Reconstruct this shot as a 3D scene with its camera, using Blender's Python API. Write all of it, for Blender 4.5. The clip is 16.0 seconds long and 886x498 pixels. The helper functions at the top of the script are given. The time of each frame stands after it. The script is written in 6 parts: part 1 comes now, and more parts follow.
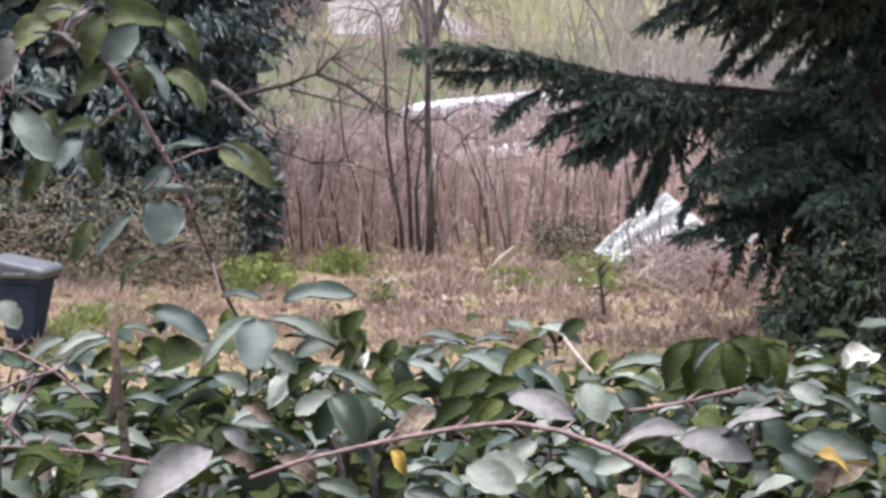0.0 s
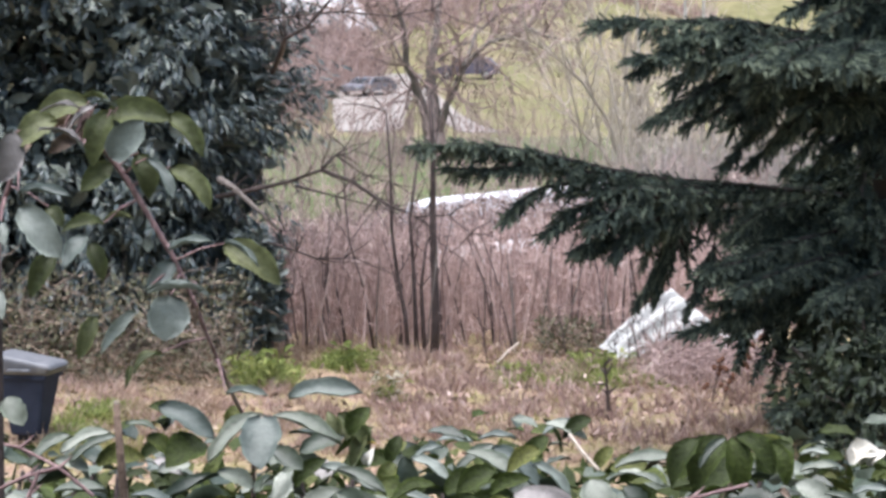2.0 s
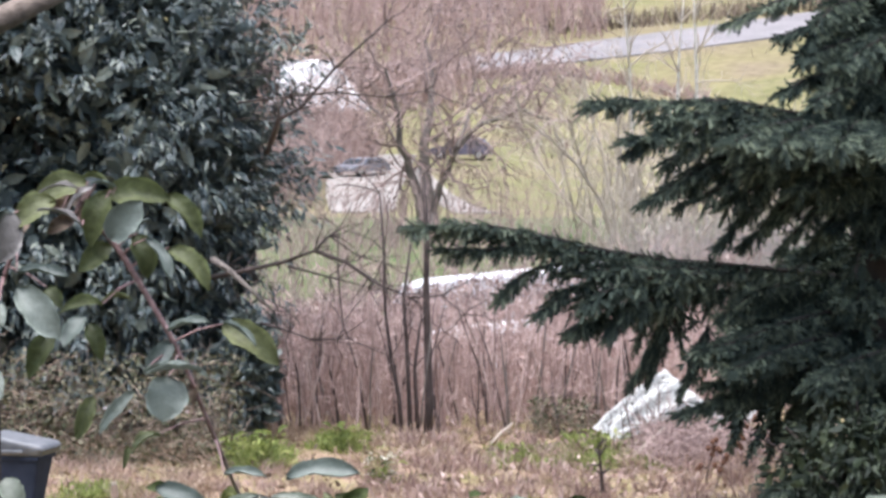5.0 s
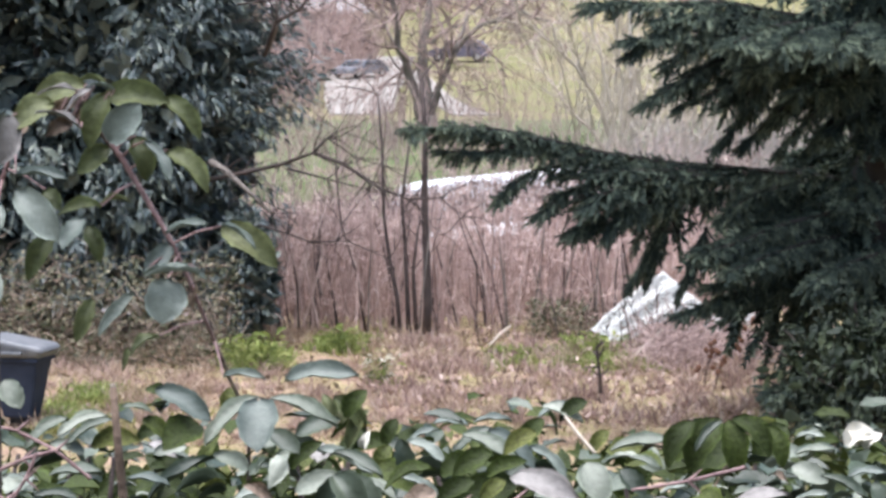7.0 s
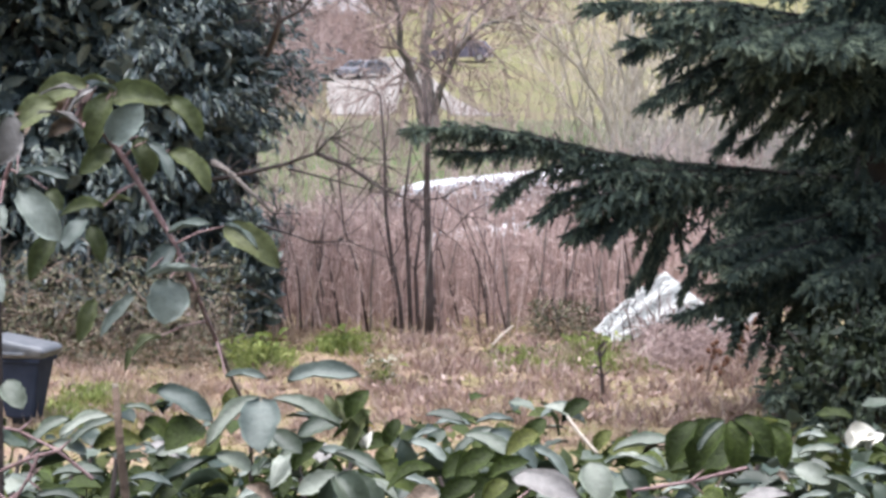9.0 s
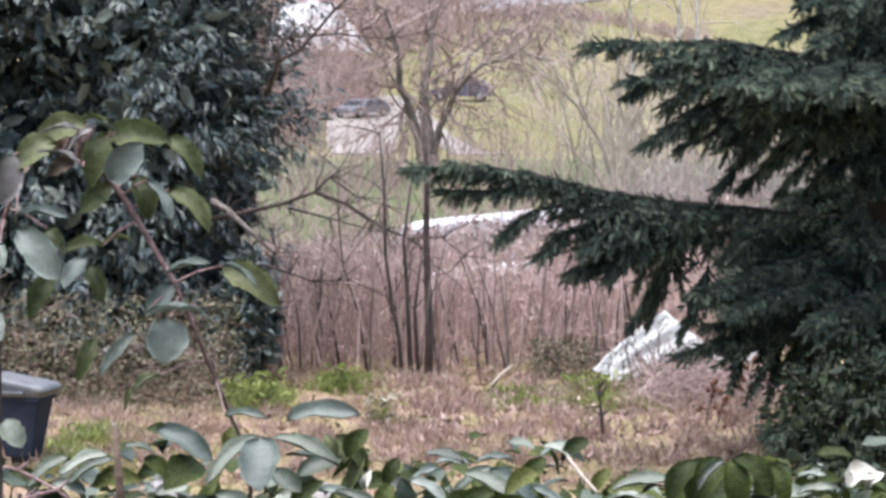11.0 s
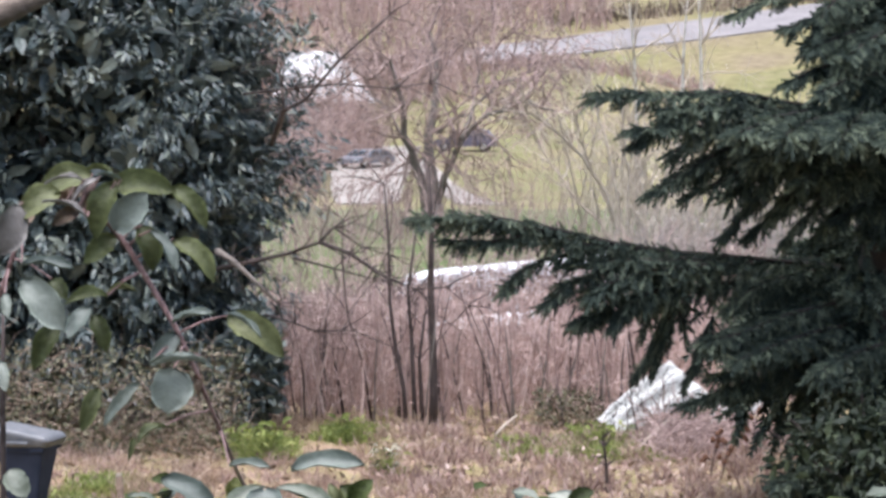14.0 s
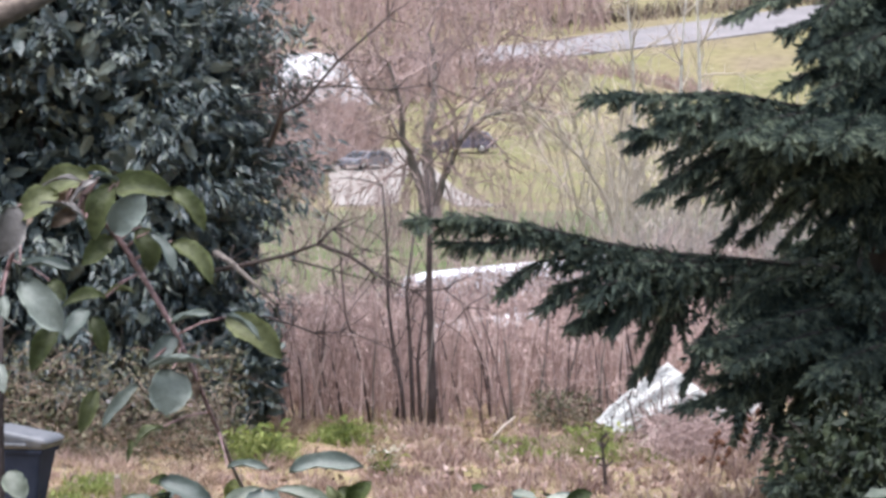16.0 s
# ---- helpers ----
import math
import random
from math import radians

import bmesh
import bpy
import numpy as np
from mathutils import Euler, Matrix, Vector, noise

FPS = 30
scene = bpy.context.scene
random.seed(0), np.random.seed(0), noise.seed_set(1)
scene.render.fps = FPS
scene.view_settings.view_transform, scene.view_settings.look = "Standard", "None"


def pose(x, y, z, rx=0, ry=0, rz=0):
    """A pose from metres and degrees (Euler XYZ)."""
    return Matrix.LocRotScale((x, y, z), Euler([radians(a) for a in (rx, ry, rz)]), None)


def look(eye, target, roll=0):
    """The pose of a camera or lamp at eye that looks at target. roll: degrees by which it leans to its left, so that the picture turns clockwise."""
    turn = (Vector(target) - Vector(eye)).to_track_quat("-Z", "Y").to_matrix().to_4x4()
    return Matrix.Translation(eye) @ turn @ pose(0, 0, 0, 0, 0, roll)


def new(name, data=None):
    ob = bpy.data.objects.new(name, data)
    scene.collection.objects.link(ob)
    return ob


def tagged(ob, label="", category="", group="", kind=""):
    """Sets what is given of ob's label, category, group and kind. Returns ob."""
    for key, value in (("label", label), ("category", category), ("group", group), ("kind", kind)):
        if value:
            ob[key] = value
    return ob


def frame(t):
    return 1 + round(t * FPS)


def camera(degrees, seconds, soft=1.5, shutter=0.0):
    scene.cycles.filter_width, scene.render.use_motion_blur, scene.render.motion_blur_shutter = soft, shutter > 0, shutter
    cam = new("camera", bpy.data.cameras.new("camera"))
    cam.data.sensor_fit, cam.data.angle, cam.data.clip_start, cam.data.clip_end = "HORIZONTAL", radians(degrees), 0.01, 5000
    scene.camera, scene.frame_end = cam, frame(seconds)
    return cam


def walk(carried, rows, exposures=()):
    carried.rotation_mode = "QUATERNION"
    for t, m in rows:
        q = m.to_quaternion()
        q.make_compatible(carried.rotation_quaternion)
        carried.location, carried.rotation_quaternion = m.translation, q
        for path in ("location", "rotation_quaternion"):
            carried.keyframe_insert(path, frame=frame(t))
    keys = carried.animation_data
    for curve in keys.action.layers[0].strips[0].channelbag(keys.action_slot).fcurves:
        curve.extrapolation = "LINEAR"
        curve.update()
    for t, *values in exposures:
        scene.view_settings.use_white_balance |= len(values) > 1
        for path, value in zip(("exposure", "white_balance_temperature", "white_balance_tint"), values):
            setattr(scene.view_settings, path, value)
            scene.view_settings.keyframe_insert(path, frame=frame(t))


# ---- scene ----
# Camera: held in one spot on a garden terrace, tilting slowly up and down.
EYE_Z = 4.7
cam = camera(14.0, 16.0, soft=3.2)
TILTS = (
    (0.0, 5.759, -0.045),
    (0.5, 5.324, -0.045),
    (1.0, 4.723, -0.004),
    (1.5, 4.299, 0.009),
    (2.0, 4.231, 0.036),
    (2.5, 4.013, 0.009),
    (3.0, 3.438, 0.027),
    (3.2, 3.191, 0.054),
    (5.3, 2.950, -0.081),
    (5.5, 3.316, -0.072),
    (6.0, 4.165, -0.072),
    (6.5, 4.477, -0.072),
    (7.0, 4.504, -0.099),
    (7.5, 4.504, -0.081),
    (8.0, 4.558, -0.072),
    (8.2, 4.495, -0.072),
    (10.3, 4.504, -0.045),
    (10.5, 4.344, -0.045),
    (11.0, 3.879, -0.072),
    (11.5, 3.388, -0.045),
    (12.0, 3.084, -0.054),
    (12.5, 3.084, -0.054),
    (13.0, 3.057, -0.000),
    (13.5, 3.084, -0.000),
    (14.0, 3.084, -0.000),
    (14.5, 3.097, -0.013),
    (15.0, 3.084, -0.041),
    (15.5, 3.084, -0.041),
    (16.0, 3.057, -0.027),
)
walk(cam, [(t, pose(0.0055 if t < 4 else 0, 0, EYE_Z, 90 - down, 0, left)) for t, down, left in TILTS],
     exposures=[(0.0, 1.38, 6420, 13), (3.0, 1.51, 6420, 13), (6.3, 1.60, 6370, 12), (8.0, 1.53, 6360, 11), (10.5, 1.51, 6380, 12), (13.0, 1.46, 6420, 13), (16.0, 1.48, 6420, 13)])

# Light: bright overcast sky.
world = bpy.data.worlds.new("overcast")
scene.world = world
world.use_nodes = True
sky = world.node_tree.nodes.new("ShaderNodeTexSky")
sky.sky_type = "NISHITA"
sky.sun_disc = False
sky.sun_elevation, sky.sun_rotation = radians(80), radians(225)
sky.air_density, sky.dust_density, sky.ozone_density = 1.0, 1.5, 2.0
background = world.node_tree.nodes["Background"]
background.inputs["Strength"].default_value = 0.07
world.node_tree.links.new(sky.outputs[0], background.inputs["Color"])
sun_data = bpy.data.lights.new("sun", "SUN")
sun_data.energy, sun_data.angle, sun_data.color = 3.3, radians(75), (0.98, 0.98, 1.0)
sun = new("sun", sun_data)
sun.matrix_world = look((-10, -10, 80), (0, 0, 0))
tagged(sun, kind="structure")

rng = np.random.default_rng(7)


# ---- materials ----
def material(name, stops, rough=0.7, scale=4.0, by="noise", bump=0.0, bump_scale=40.0, metal=0.0, spec=0.4, fine=0.25, through_light=0.0, veins=False, patch=0.3):
    """A surface whose colour runs over stops by broad noise or by piece ("island"), with fine grain and relief."""
    m = bpy.data.materials.new(name)
    m.use_nodes = True
    n, k = m.node_tree.nodes, m.node_tree.links
    shader = n["Principled BSDF"]
    shader.inputs["Roughness"].default_value = rough
    shader.inputs["Metallic"].default_value = metal
    shader.inputs["Specular IOR Level"].default_value = spec
    place = n.new("ShaderNodeNewGeometry")
    broad = n.new("ShaderNodeTexNoise")
    broad.inputs["Scale"].default_value = scale
    broad.inputs["Detail"].default_value = 5
    k.new(place.outputs["Position"], broad.inputs["Vector"])
    ramp = n.new("ShaderNodeValToRGB")
    while len(ramp.color_ramp.elements) < len(stops):
        ramp.color_ramp.elements.new(0.5)
    for e, (at, c) in zip(ramp.color_ramp.elements, stops):
        e.position, e.color = at, (*c, 1)
    if by == "noise":
        k.new(broad.outputs["Fac"], ramp.inputs[0])
    else:
        mix = n.new("ShaderNodeMix")
        mix.inputs[0].default_value = patch
        total, wrap = n.new("ShaderNodeMath"), n.new("ShaderNodeMath")
        wrap.operation = "FRACT"
        k.new(place.outputs["Random Per Island"], total.inputs[0])
        k.new(n.new("ShaderNodeObjectInfo").outputs["Random"], total.inputs[1])
        k.new(total.outputs[0], wrap.inputs[0])
        k.new(wrap.outputs[0], mix.inputs[2])
        k.new(broad.outputs["Fac"], mix.inputs[3])
        k.new(mix.outputs[0], ramp.inputs[0])
    grain = n.new("ShaderNodeTexNoise")
    grain.inputs["Scale"].default_value = bump_scale
    grain.inputs["Detail"].default_value = 6
    k.new(place.outputs["Position"], grain.inputs["Vector"])
    shade = n.new("ShaderNodeMapRange")
    shade.inputs["From Min"].default_value, shade.inputs["From Max"].default_value = 0.3, 0.7
    shade.inputs["To Min"].default_value, shade.inputs["To Max"].default_value = 1 - fine, 1 + fine
    k.new(grain.outputs["Fac"], shade.inputs["Value"])
    times = n.new("ShaderNodeVectorMath")
    times.operation = "SCALE"
    k.new(ramp.outputs["Color"], times.inputs[0])
    k.new(shade.outputs["Result"], times.inputs["Scale"])
    if veins:
        own = n.new("ShaderNodeTexCoord")
        split = n.new("ShaderNodeSeparateXYZ")
        k.new(own.outputs["Object"], split.inputs[0])
        away = n.new("ShaderNodeMath")
        away.operation = "ABSOLUTE"
        k.new(split.outputs["Y"], away.inputs[0])
        along = n.new("ShaderNodeMath")
        along.operation = "MULTIPLY_ADD"
        along.inputs[1].default_value = -1.1
        k.new(away.outputs[0], along.inputs[0])
        k.new(split.outputs["X"], along.inputs[2])
        ribs = n.new("ShaderNodeMath")
        ribs.operation = "PINGPONG"
        ribs.inputs[1].default_value = 0.055
        k.new(along.outputs[0], ribs.inputs[0])
        least = n.new("ShaderNodeMath")
        least.operation = "MINIMUM"
        k.new(ribs.outputs[0], least.inputs[0])
        k.new(away.outputs[0], least.inputs[1])
        line = n.new("ShaderNodeMapRange")
        line.inputs["From Min"].default_value, line.inputs["From Max"].default_value = 0.004, 0.022
        line.inputs["To Min"].default_value, line.inputs["To Max"].default_value = 1.07, 0.99
        k.new(least.outputs[0], line.inputs["Value"])
        rib = n.new("ShaderNodeVectorMath")
        rib.operation = "SCALE"
        k.new(times.outputs[0], rib.inputs[0])
        k.new(line.outputs["Result"], rib.inputs["Scale"])
        reach = split.outputs["X"]
        for step, number in (("POWER", 0.9), ("MULTIPLY", math.pi), ("SINE", 0.0), ("POWER", 0.5), ("MULTIPLY", 0.27)):
            node = n.new("ShaderNodeMath")
            node.operation = step
            node.inputs[1].default_value = number
            k.new(reach, node.inputs[0])
            reach = node.outputs[0]
        share = n.new("ShaderNodeMath")
        share.operation = "DIVIDE"
        k.new(away.outputs[0], share.inputs[0])
        k.new(reach, share.inputs[1])
        margin = n.new("ShaderNodeMapRange")
        margin.inputs["From Min"].default_value, margin.inputs["From Max"].default_value = 0.80, 0.98
        margin.inputs["To Min"].default_value, margin.inputs["To Max"].default_value = 1.0, 1.75
        k.new(share.outputs[0], margin.inputs["Value"])
        pale = n.new("ShaderNodeVectorMath")
        pale.operation = "SCALE"
        k.new(rib.outputs[0], pale.inputs[0])
        k.new(margin.outputs["Result"], pale.inputs["Scale"])
        times = pale
    k.new(times.outputs[0], shader.inputs["Base Color"])
    if bump:
        b = n.new("ShaderNodeBump")
        b.inputs["Strength"].default_value, b.inputs["Distance"].default_value = bump, 0.01
        k.new(grain.outputs["Fac"], b.inputs["Height"])
        k.new(b.outputs["Normal"], shader.inputs["Normal"])
    if through_light:
        glow = n.new("ShaderNodeBsdfTranslucent")
        k.new(times.outputs[0], glow.inputs["Color"])
        blend = n.new("ShaderNodeMixShader")
        blend.inputs[0].default_value = through_light
        k.new(shader.outputs[0], blend.inputs[1])
        k.new(glow.outputs[0], blend.inputs[2])
        k.new(blend.outputs[0], n["Material Output"].inputs["Surface"])
    return m


M = {
    "field": material("pasture_grass", [(0.3, (0.178, 0.144, 0.094)), (0.45, (0.183, 0.156, 0.085)), (0.6, (0.150, 0.144, 0.066)), (0.75, (0.225, 0.176, 0.125))], 0.9, 0.10, bump_scale=1.2, spec=0.1, fine=0.22),
    "meadow": material("meadow_grass", [(0.3, (0.110, 0.112, 0.060)), (0.5, (0.092, 0.118, 0.050)), (0.7, (0.165, 0.130, 0.092))], 0.9, 0.35, bump_scale=6.0, spec=0.1),
    "lawn": material("winter_lawn", [(0.28, (0.26, 0.175, 0.125)), (0.42, (0.29, 0.205, 0.145)), (0.52, (0.20, 0.165, 0.085)), (0.57, (0.25, 0.21, 0.11)), (0.66, (0.32, 0.22, 0.16)), (0.8, (0.22, 0.14, 0.105))], 0.95, 1.3, bump=0.6, bump_scale=25, spec=0.1),
    "bank": material("terrace_soil", [(0.3, (0.05, 0.045, 0.03)), (0.7, (0.09, 0.08, 0.045))], 0.95, 3, bump=0.5, spec=0.1),
    "asphalt": material("pale_asphalt", [(0.3, (0.150, 0.137, 0.137)), (0.7, (0.215, 0.195, 0.194))], 0.75, 0.3, bump_scale=8),
    "concrete": material("driveway_concrete", [(0.3, (0.215, 0.190, 0.17)), (0.7, (0.295, 0.262, 0.235))], 0.8, 0.25, bump_scale=6),
    "bark": material("grey_bark", [(0.3, (0.12, 0.10, 0.09)), (0.7, (0.22, 0.19, 0.165))], 0.9, 6, bump=0.5, bump_scale=60),
    "spruce_bark": material("spruce_bark", [(0.3, (0.02, 0.016, 0.014)), (0.7, (0.04, 0.032, 0.028))], 0.9, 6, bump=0.5, bump_scale=60),
    "dark_bark": material("wet_dark_bark", [(0.3, (0.034, 0.025, 0.023)), (0.7, (0.085, 0.062, 0.057))], 0.85, 6, bump=0.5, bump_scale=60),
    "twig": material("pink_brown_twigs", [(0.2, (0.22, 0.152, 0.138)), (0.8, (0.41, 0.30, 0.275))], 0.85, 2, by="island"),
    "cane": material("dead_knotweed_cane", [(0.1, (0.22, 0.146, 0.130)), (0.5, (0.43, 0.302, 0.272)), (0.9, (0.60, 0.465, 0.42))], 0.75, 3, by="island"),
    "bramble": material("dead_bramble", [(0.1, (0.030, 0.022, 0.016)), (0.5, (0.12, 0.086, 0.064)), (0.9, (0.42, 0.32, 0.25))], 0.8, 3, by="island"),
    "straw": material("dead_grass", [(0.30, (0.17, 0.115, 0.08)), (0.42, (0.29, 0.20, 0.145)), (0.54, (0.38, 0.275, 0.205)), (0.68, (0.52, 0.415, 0.32))], 0.85, 2.6, by="island", patch=0.72, through_light=0.2),
    "fresh": material("fresh_weeds", [(0.1, (0.08, 0.105, 0.028)), (0.5, (0.22, 0.265, 0.070)), (0.9, (0.42, 0.44, 0.17))], 0.7, 3, by="island", through_light=0.3),
    "laurel": material("laurel_leaf", [(0.1, (0.050, 0.068, 0.072)), (0.6, (0.080, 0.103, 0.097)), (0.9, (0.24, 0.26, 0.205))], 0.34, 1.5, by="island", spec=0.5),
    "needle": material("spruce_needle", [(0.15, (0.022, 0.031, 0.031)), (0.5, (0.055, 0.074, 0.060)), (0.76, (0.185, 0.215, 0.152))], 0.75, 1.6, by="island", spec=0.08, patch=0.6, bump_scale=45, fine=0.5),
    "roughcast": material("roughcast_wall", [(0.3, (0.30, 0.28, 0.25)), (0.7, (0.38, 0.36, 0.33))], 0.9, 2, bump=0.5, bump_scale=60),
    "yellow": material("yellowed_leaf", [(0.1, (0.24, 0.15, 0.03)), (0.9, (0.42, 0.30, 0.06))], 0.6, 40, by="island", fine=0.35, veins=True),
    "pink_straw": material("pinkish_dead_grass", [(0.2, (0.16, 0.098, 0.085)), (0.5, (0.36, 0.245, 0.21)), (0.8, (0.54, 0.42, 0.365))], 0.85, 2.2, by="island", patch=0.5, through_light=0.2),
    "moss": material("dull_moss", [(0.2, (0.13, 0.125, 0.045)), (0.5, (0.23, 0.22, 0.075)), (0.8, (0.36, 0.32, 0.14))], 0.85, 1.5, by="island", patch=0.5, through_light=0.2),
    "sage_leaf": material("sage_green_leaf", [(0.1, (0.050, 0.060, 0.022)), (0.6, (0.092, 0.106, 0.044)), (0.95, (0.15, 0.155, 0.075))], 0.5, 40, by="island", spec=0.3, bump=0.25, bump_scale=160, fine=0.25, through_light=0.2, veins=True),
    "blue_leaf": material("blue_grey_leaf", [(0.1, (0.080, 0.100, 0.086)), (0.6, (0.152, 0.177, 0.150)), (0.95, (0.29, 0.312, 0.268))], 0.45, 14, by="island", spec=0.45, bump=0.15, bump_scale=160, fine=0.12, through_light=0.06, veins=True, patch=0.2),
    "dock": material("rusty_dock_seed", [(0.2, (0.075, 0.033, 0.019)), (0.8, (0.16, 0.07, 0.038))], 0.85, 40, bump=0.5, bump_scale=120, fine=0.4),
    "cream": material("cream_petal", [(0.3, (0.60, 0.56, 0.47)), (0.7, (0.75, 0.71, 0.62))], 0.6, 40, by="island", fine=0.1),
    "ivy": material("ivy_leaf", [(0.1, (0.010, 0.016, 0.010)), (0.55, (0.022, 0.032, 0.018)), (0.82, (0.06, 0.078, 0.04)), (0.98, (0.17, 0.19, 0.11))], 0.5, 3, by="island", spec=0.3),
    "leaf_grey": material("glaucous_leaf", [(0.2, (0.018, 0.027, 0.015)), (0.5, (0.048, 0.063, 0.039)), (0.7, (0.105, 0.125, 0.091)), (0.86, (0.245, 0.262, 0.212))],  0.42, 14, by="island", spec=0.5, bump=0.15, bump_scale=160, fine=0.14, through_light=0.04, patch=0.2),
    "near_leaf_grey": material("veined_glaucous_leaf", [(0.18, (0.020, 0.030, 0.017)), (0.45, (0.055, 0.072, 0.047)), (0.66, (0.110, 0.128, 0.092)), (0.86, (0.205, 0.220, 0.175))],  0.42, 14, by="island", spec=0.5, bump=0.15, bump_scale=160, fine=0.14, through_light=0.04, patch=0.2, veins=True),
    "leaf_green": material("olive_leaf", [(0.1, (0.018, 0.026, 0.006)), (0.6, (0.046, 0.063, 0.014)), (0.95, (0.11, 0.112, 0.032))], 0.6, 40, by="island", spec=0.2, bump=0.3, bump_scale=220, fine=0.4, through_light=0.12),
    "near_leaf_green": material("veined_olive_leaf", [(0.1, (0.018, 0.026, 0.006)), (0.6, (0.046, 0.063, 0.014)), (0.95, (0.11, 0.112, 0.032))], 0.6, 40, by="island", spec=0.2, bump=0.3, bump_scale=220, fine=0.4, through_light=0.12, veins=True),
    "near_leaf_mauve": material("veined_mauve_grey_leaf", [(0.1, (0.115, 0.106, 0.098)), (0.9, (0.225, 0.205, 0.192))], 0.42, 40, by="island", spec=0.4, bump=0.2, bump_scale=120, fine=0.18, veins=True),
    "leaf_rust": material("withered_leaf", [(0.1, (0.10, 0.066, 0.044)), (0.9, (0.20, 0.145, 0.105))], 0.6, 60, by="island", bump=0.4, bump_scale=150, fine=0.5),
    "near_leaf_rust": material("veined_withered_leaf", [(0.1, (0.10, 0.066, 0.044)), (0.9, (0.20, 0.145, 0.105))], 0.6, 60, by="island", bump=0.4, bump_scale=150, fine=0.5, veins=True),
    "red_stem": material("reddish_stem", [(0.25, (0.15, 0.082, 0.078)), (0.75, (0.39, 0.25, 0.24))], 0.5, 45, bump=0.4, bump_scale=120),
    "stick": material("old_cut_stick", [(0.2, (0.08, 0.053, 0.038)), (0.8, (0.18, 0.125, 0.092))], 0.85, 25, bump=0.5, bump_scale=120),
    "plank": material("weathered_wood", [(0.2, (0.13, 0.10, 0.08)), (0.8, (0.22, 0.17, 0.14))], 0.8, 12, bump=0.4, bump_scale=90),
    "bin": material("slate_blue_plastic", [(0.3, (0.020, 0.026, 0.045)), (0.7, (0.032, 0.040, 0.064))], 0.7, 6, spec=0.2, bump_scale=80, fine=0.1),
    "lid": material("grey_plastic_lid", [(0.3, (0.10, 0.105, 0.115)), (0.7, (0.165, 0.167, 0.176))], 0.5, 8, bump_scale=80, fine=0.1),
    "rubber": material("black_rubber", [(0.3, (0.015, 0.015, 0.016)), (0.7, (0.03, 0.03, 0.03))], 0.8, 20),
    "white_paint": material("white_vehicle_paint", [(0.3, (0.74, 0.74, 0.75)), (0.7, (0.82, 0.82, 0.82))], 0.3, 2, fine=0.04),
    "car_paint": material("plum_grey_paint", [(0.3, (0.09, 0.08, 0.11)), (0.7, (0.13, 0.115, 0.15))], 0.3, 2, fine=0.05),
    "blue_paint": material("blue_grey_paint", [(0.3, (0.13, 0.13, 0.15)), (0.7, (0.18, 0.18, 0.20))], 0.3, 2, fine=0.05),
    "glass": material("dark_window_glass", [(0.3, (0.03, 0.035, 0.04)), (0.7, (0.06, 0.065, 0.07))], 0.08, 2, spec=0.6),
    "chrome": material("bare_metal", [(0.3, (0.5, 0.5, 0.5)), (0.7, (0.6, 0.6, 0.6))], 0.35, 8, metal=1.0),
    "sheet": material("white_plastic_sheet", [(0.3, (0.54, 0.55, 0.54)), (0.7, (0.72, 0.72, 0.70))], 0.4, 5, bump=0.3, bump_scale=15, fine=0.08),
    "brick": material("brown_brick", [(0.3, (0.26, 0.19, 0.18)), (0.7, (0.36, 0.28, 0.27))], 0.85, 1.5, bump_scale=6),
    # Wet slate: the sky's reflection is put into this pale, mottled colour.
    "slate": material("sky_sheen_slate", [(0.36, (0.20, 0.195, 0.20)), (0.5, (0.42, 0.41, 0.42)), (0.64, (0.58, 0.57, 0.58))], 0.45, 0.9, bump_scale=4, fine=0.15),
    "white": material("white_painted_timber", [(0.3, (0.72, 0.72, 0.70)), (0.7, (0.82, 0.82, 0.80))], 0.6, 3, fine=0.08),
    "hay": material("brown_scrub", [(0.1, (0.22, 0.15, 0.13)), (0.5, (0.36, 0.245, 0.22)), (0.9, (0.46, 0.345, 0.30))], 0.9, 1, by="island"),
    "pale_twig": material("pale_grey_twigs", [(0.1, (0.26, 0.21, 0.17)), (0.9, (0.50, 0.43, 0.35))], 0.85, 2, by="island"),
    "mauve_twig": material("mauve_grey_twigs", [(0.1, (0.22, 0.185, 0.17)), (0.9, (0.43, 0.37, 0.34))], 0.85, 2, by="island"),
    "bramble_leaf": material("bramble_leaf", [(0.1, (0.025, 0.032, 0.014)), (0.5, (0.085, 0.088, 0.042)), (0.9, (0.22, 0.185, 0.12))], 0.6, 4, by="island"),
    "beech": material("dead_hedge_leaf", [(0.1, (0.14, 0.10, 0.09)), (0.5, (0.27, 0.205, 0.18)), (0.9, (0.40, 0.32, 0.28))], 0.7, 2, by="island"),
    "birch": material("birch_bark", [(0.3, (0.35, 0.32, 0.29)), (0.7, (0.62, 0.58, 0.53))], 0.8, 3, bump_scale=10),
}


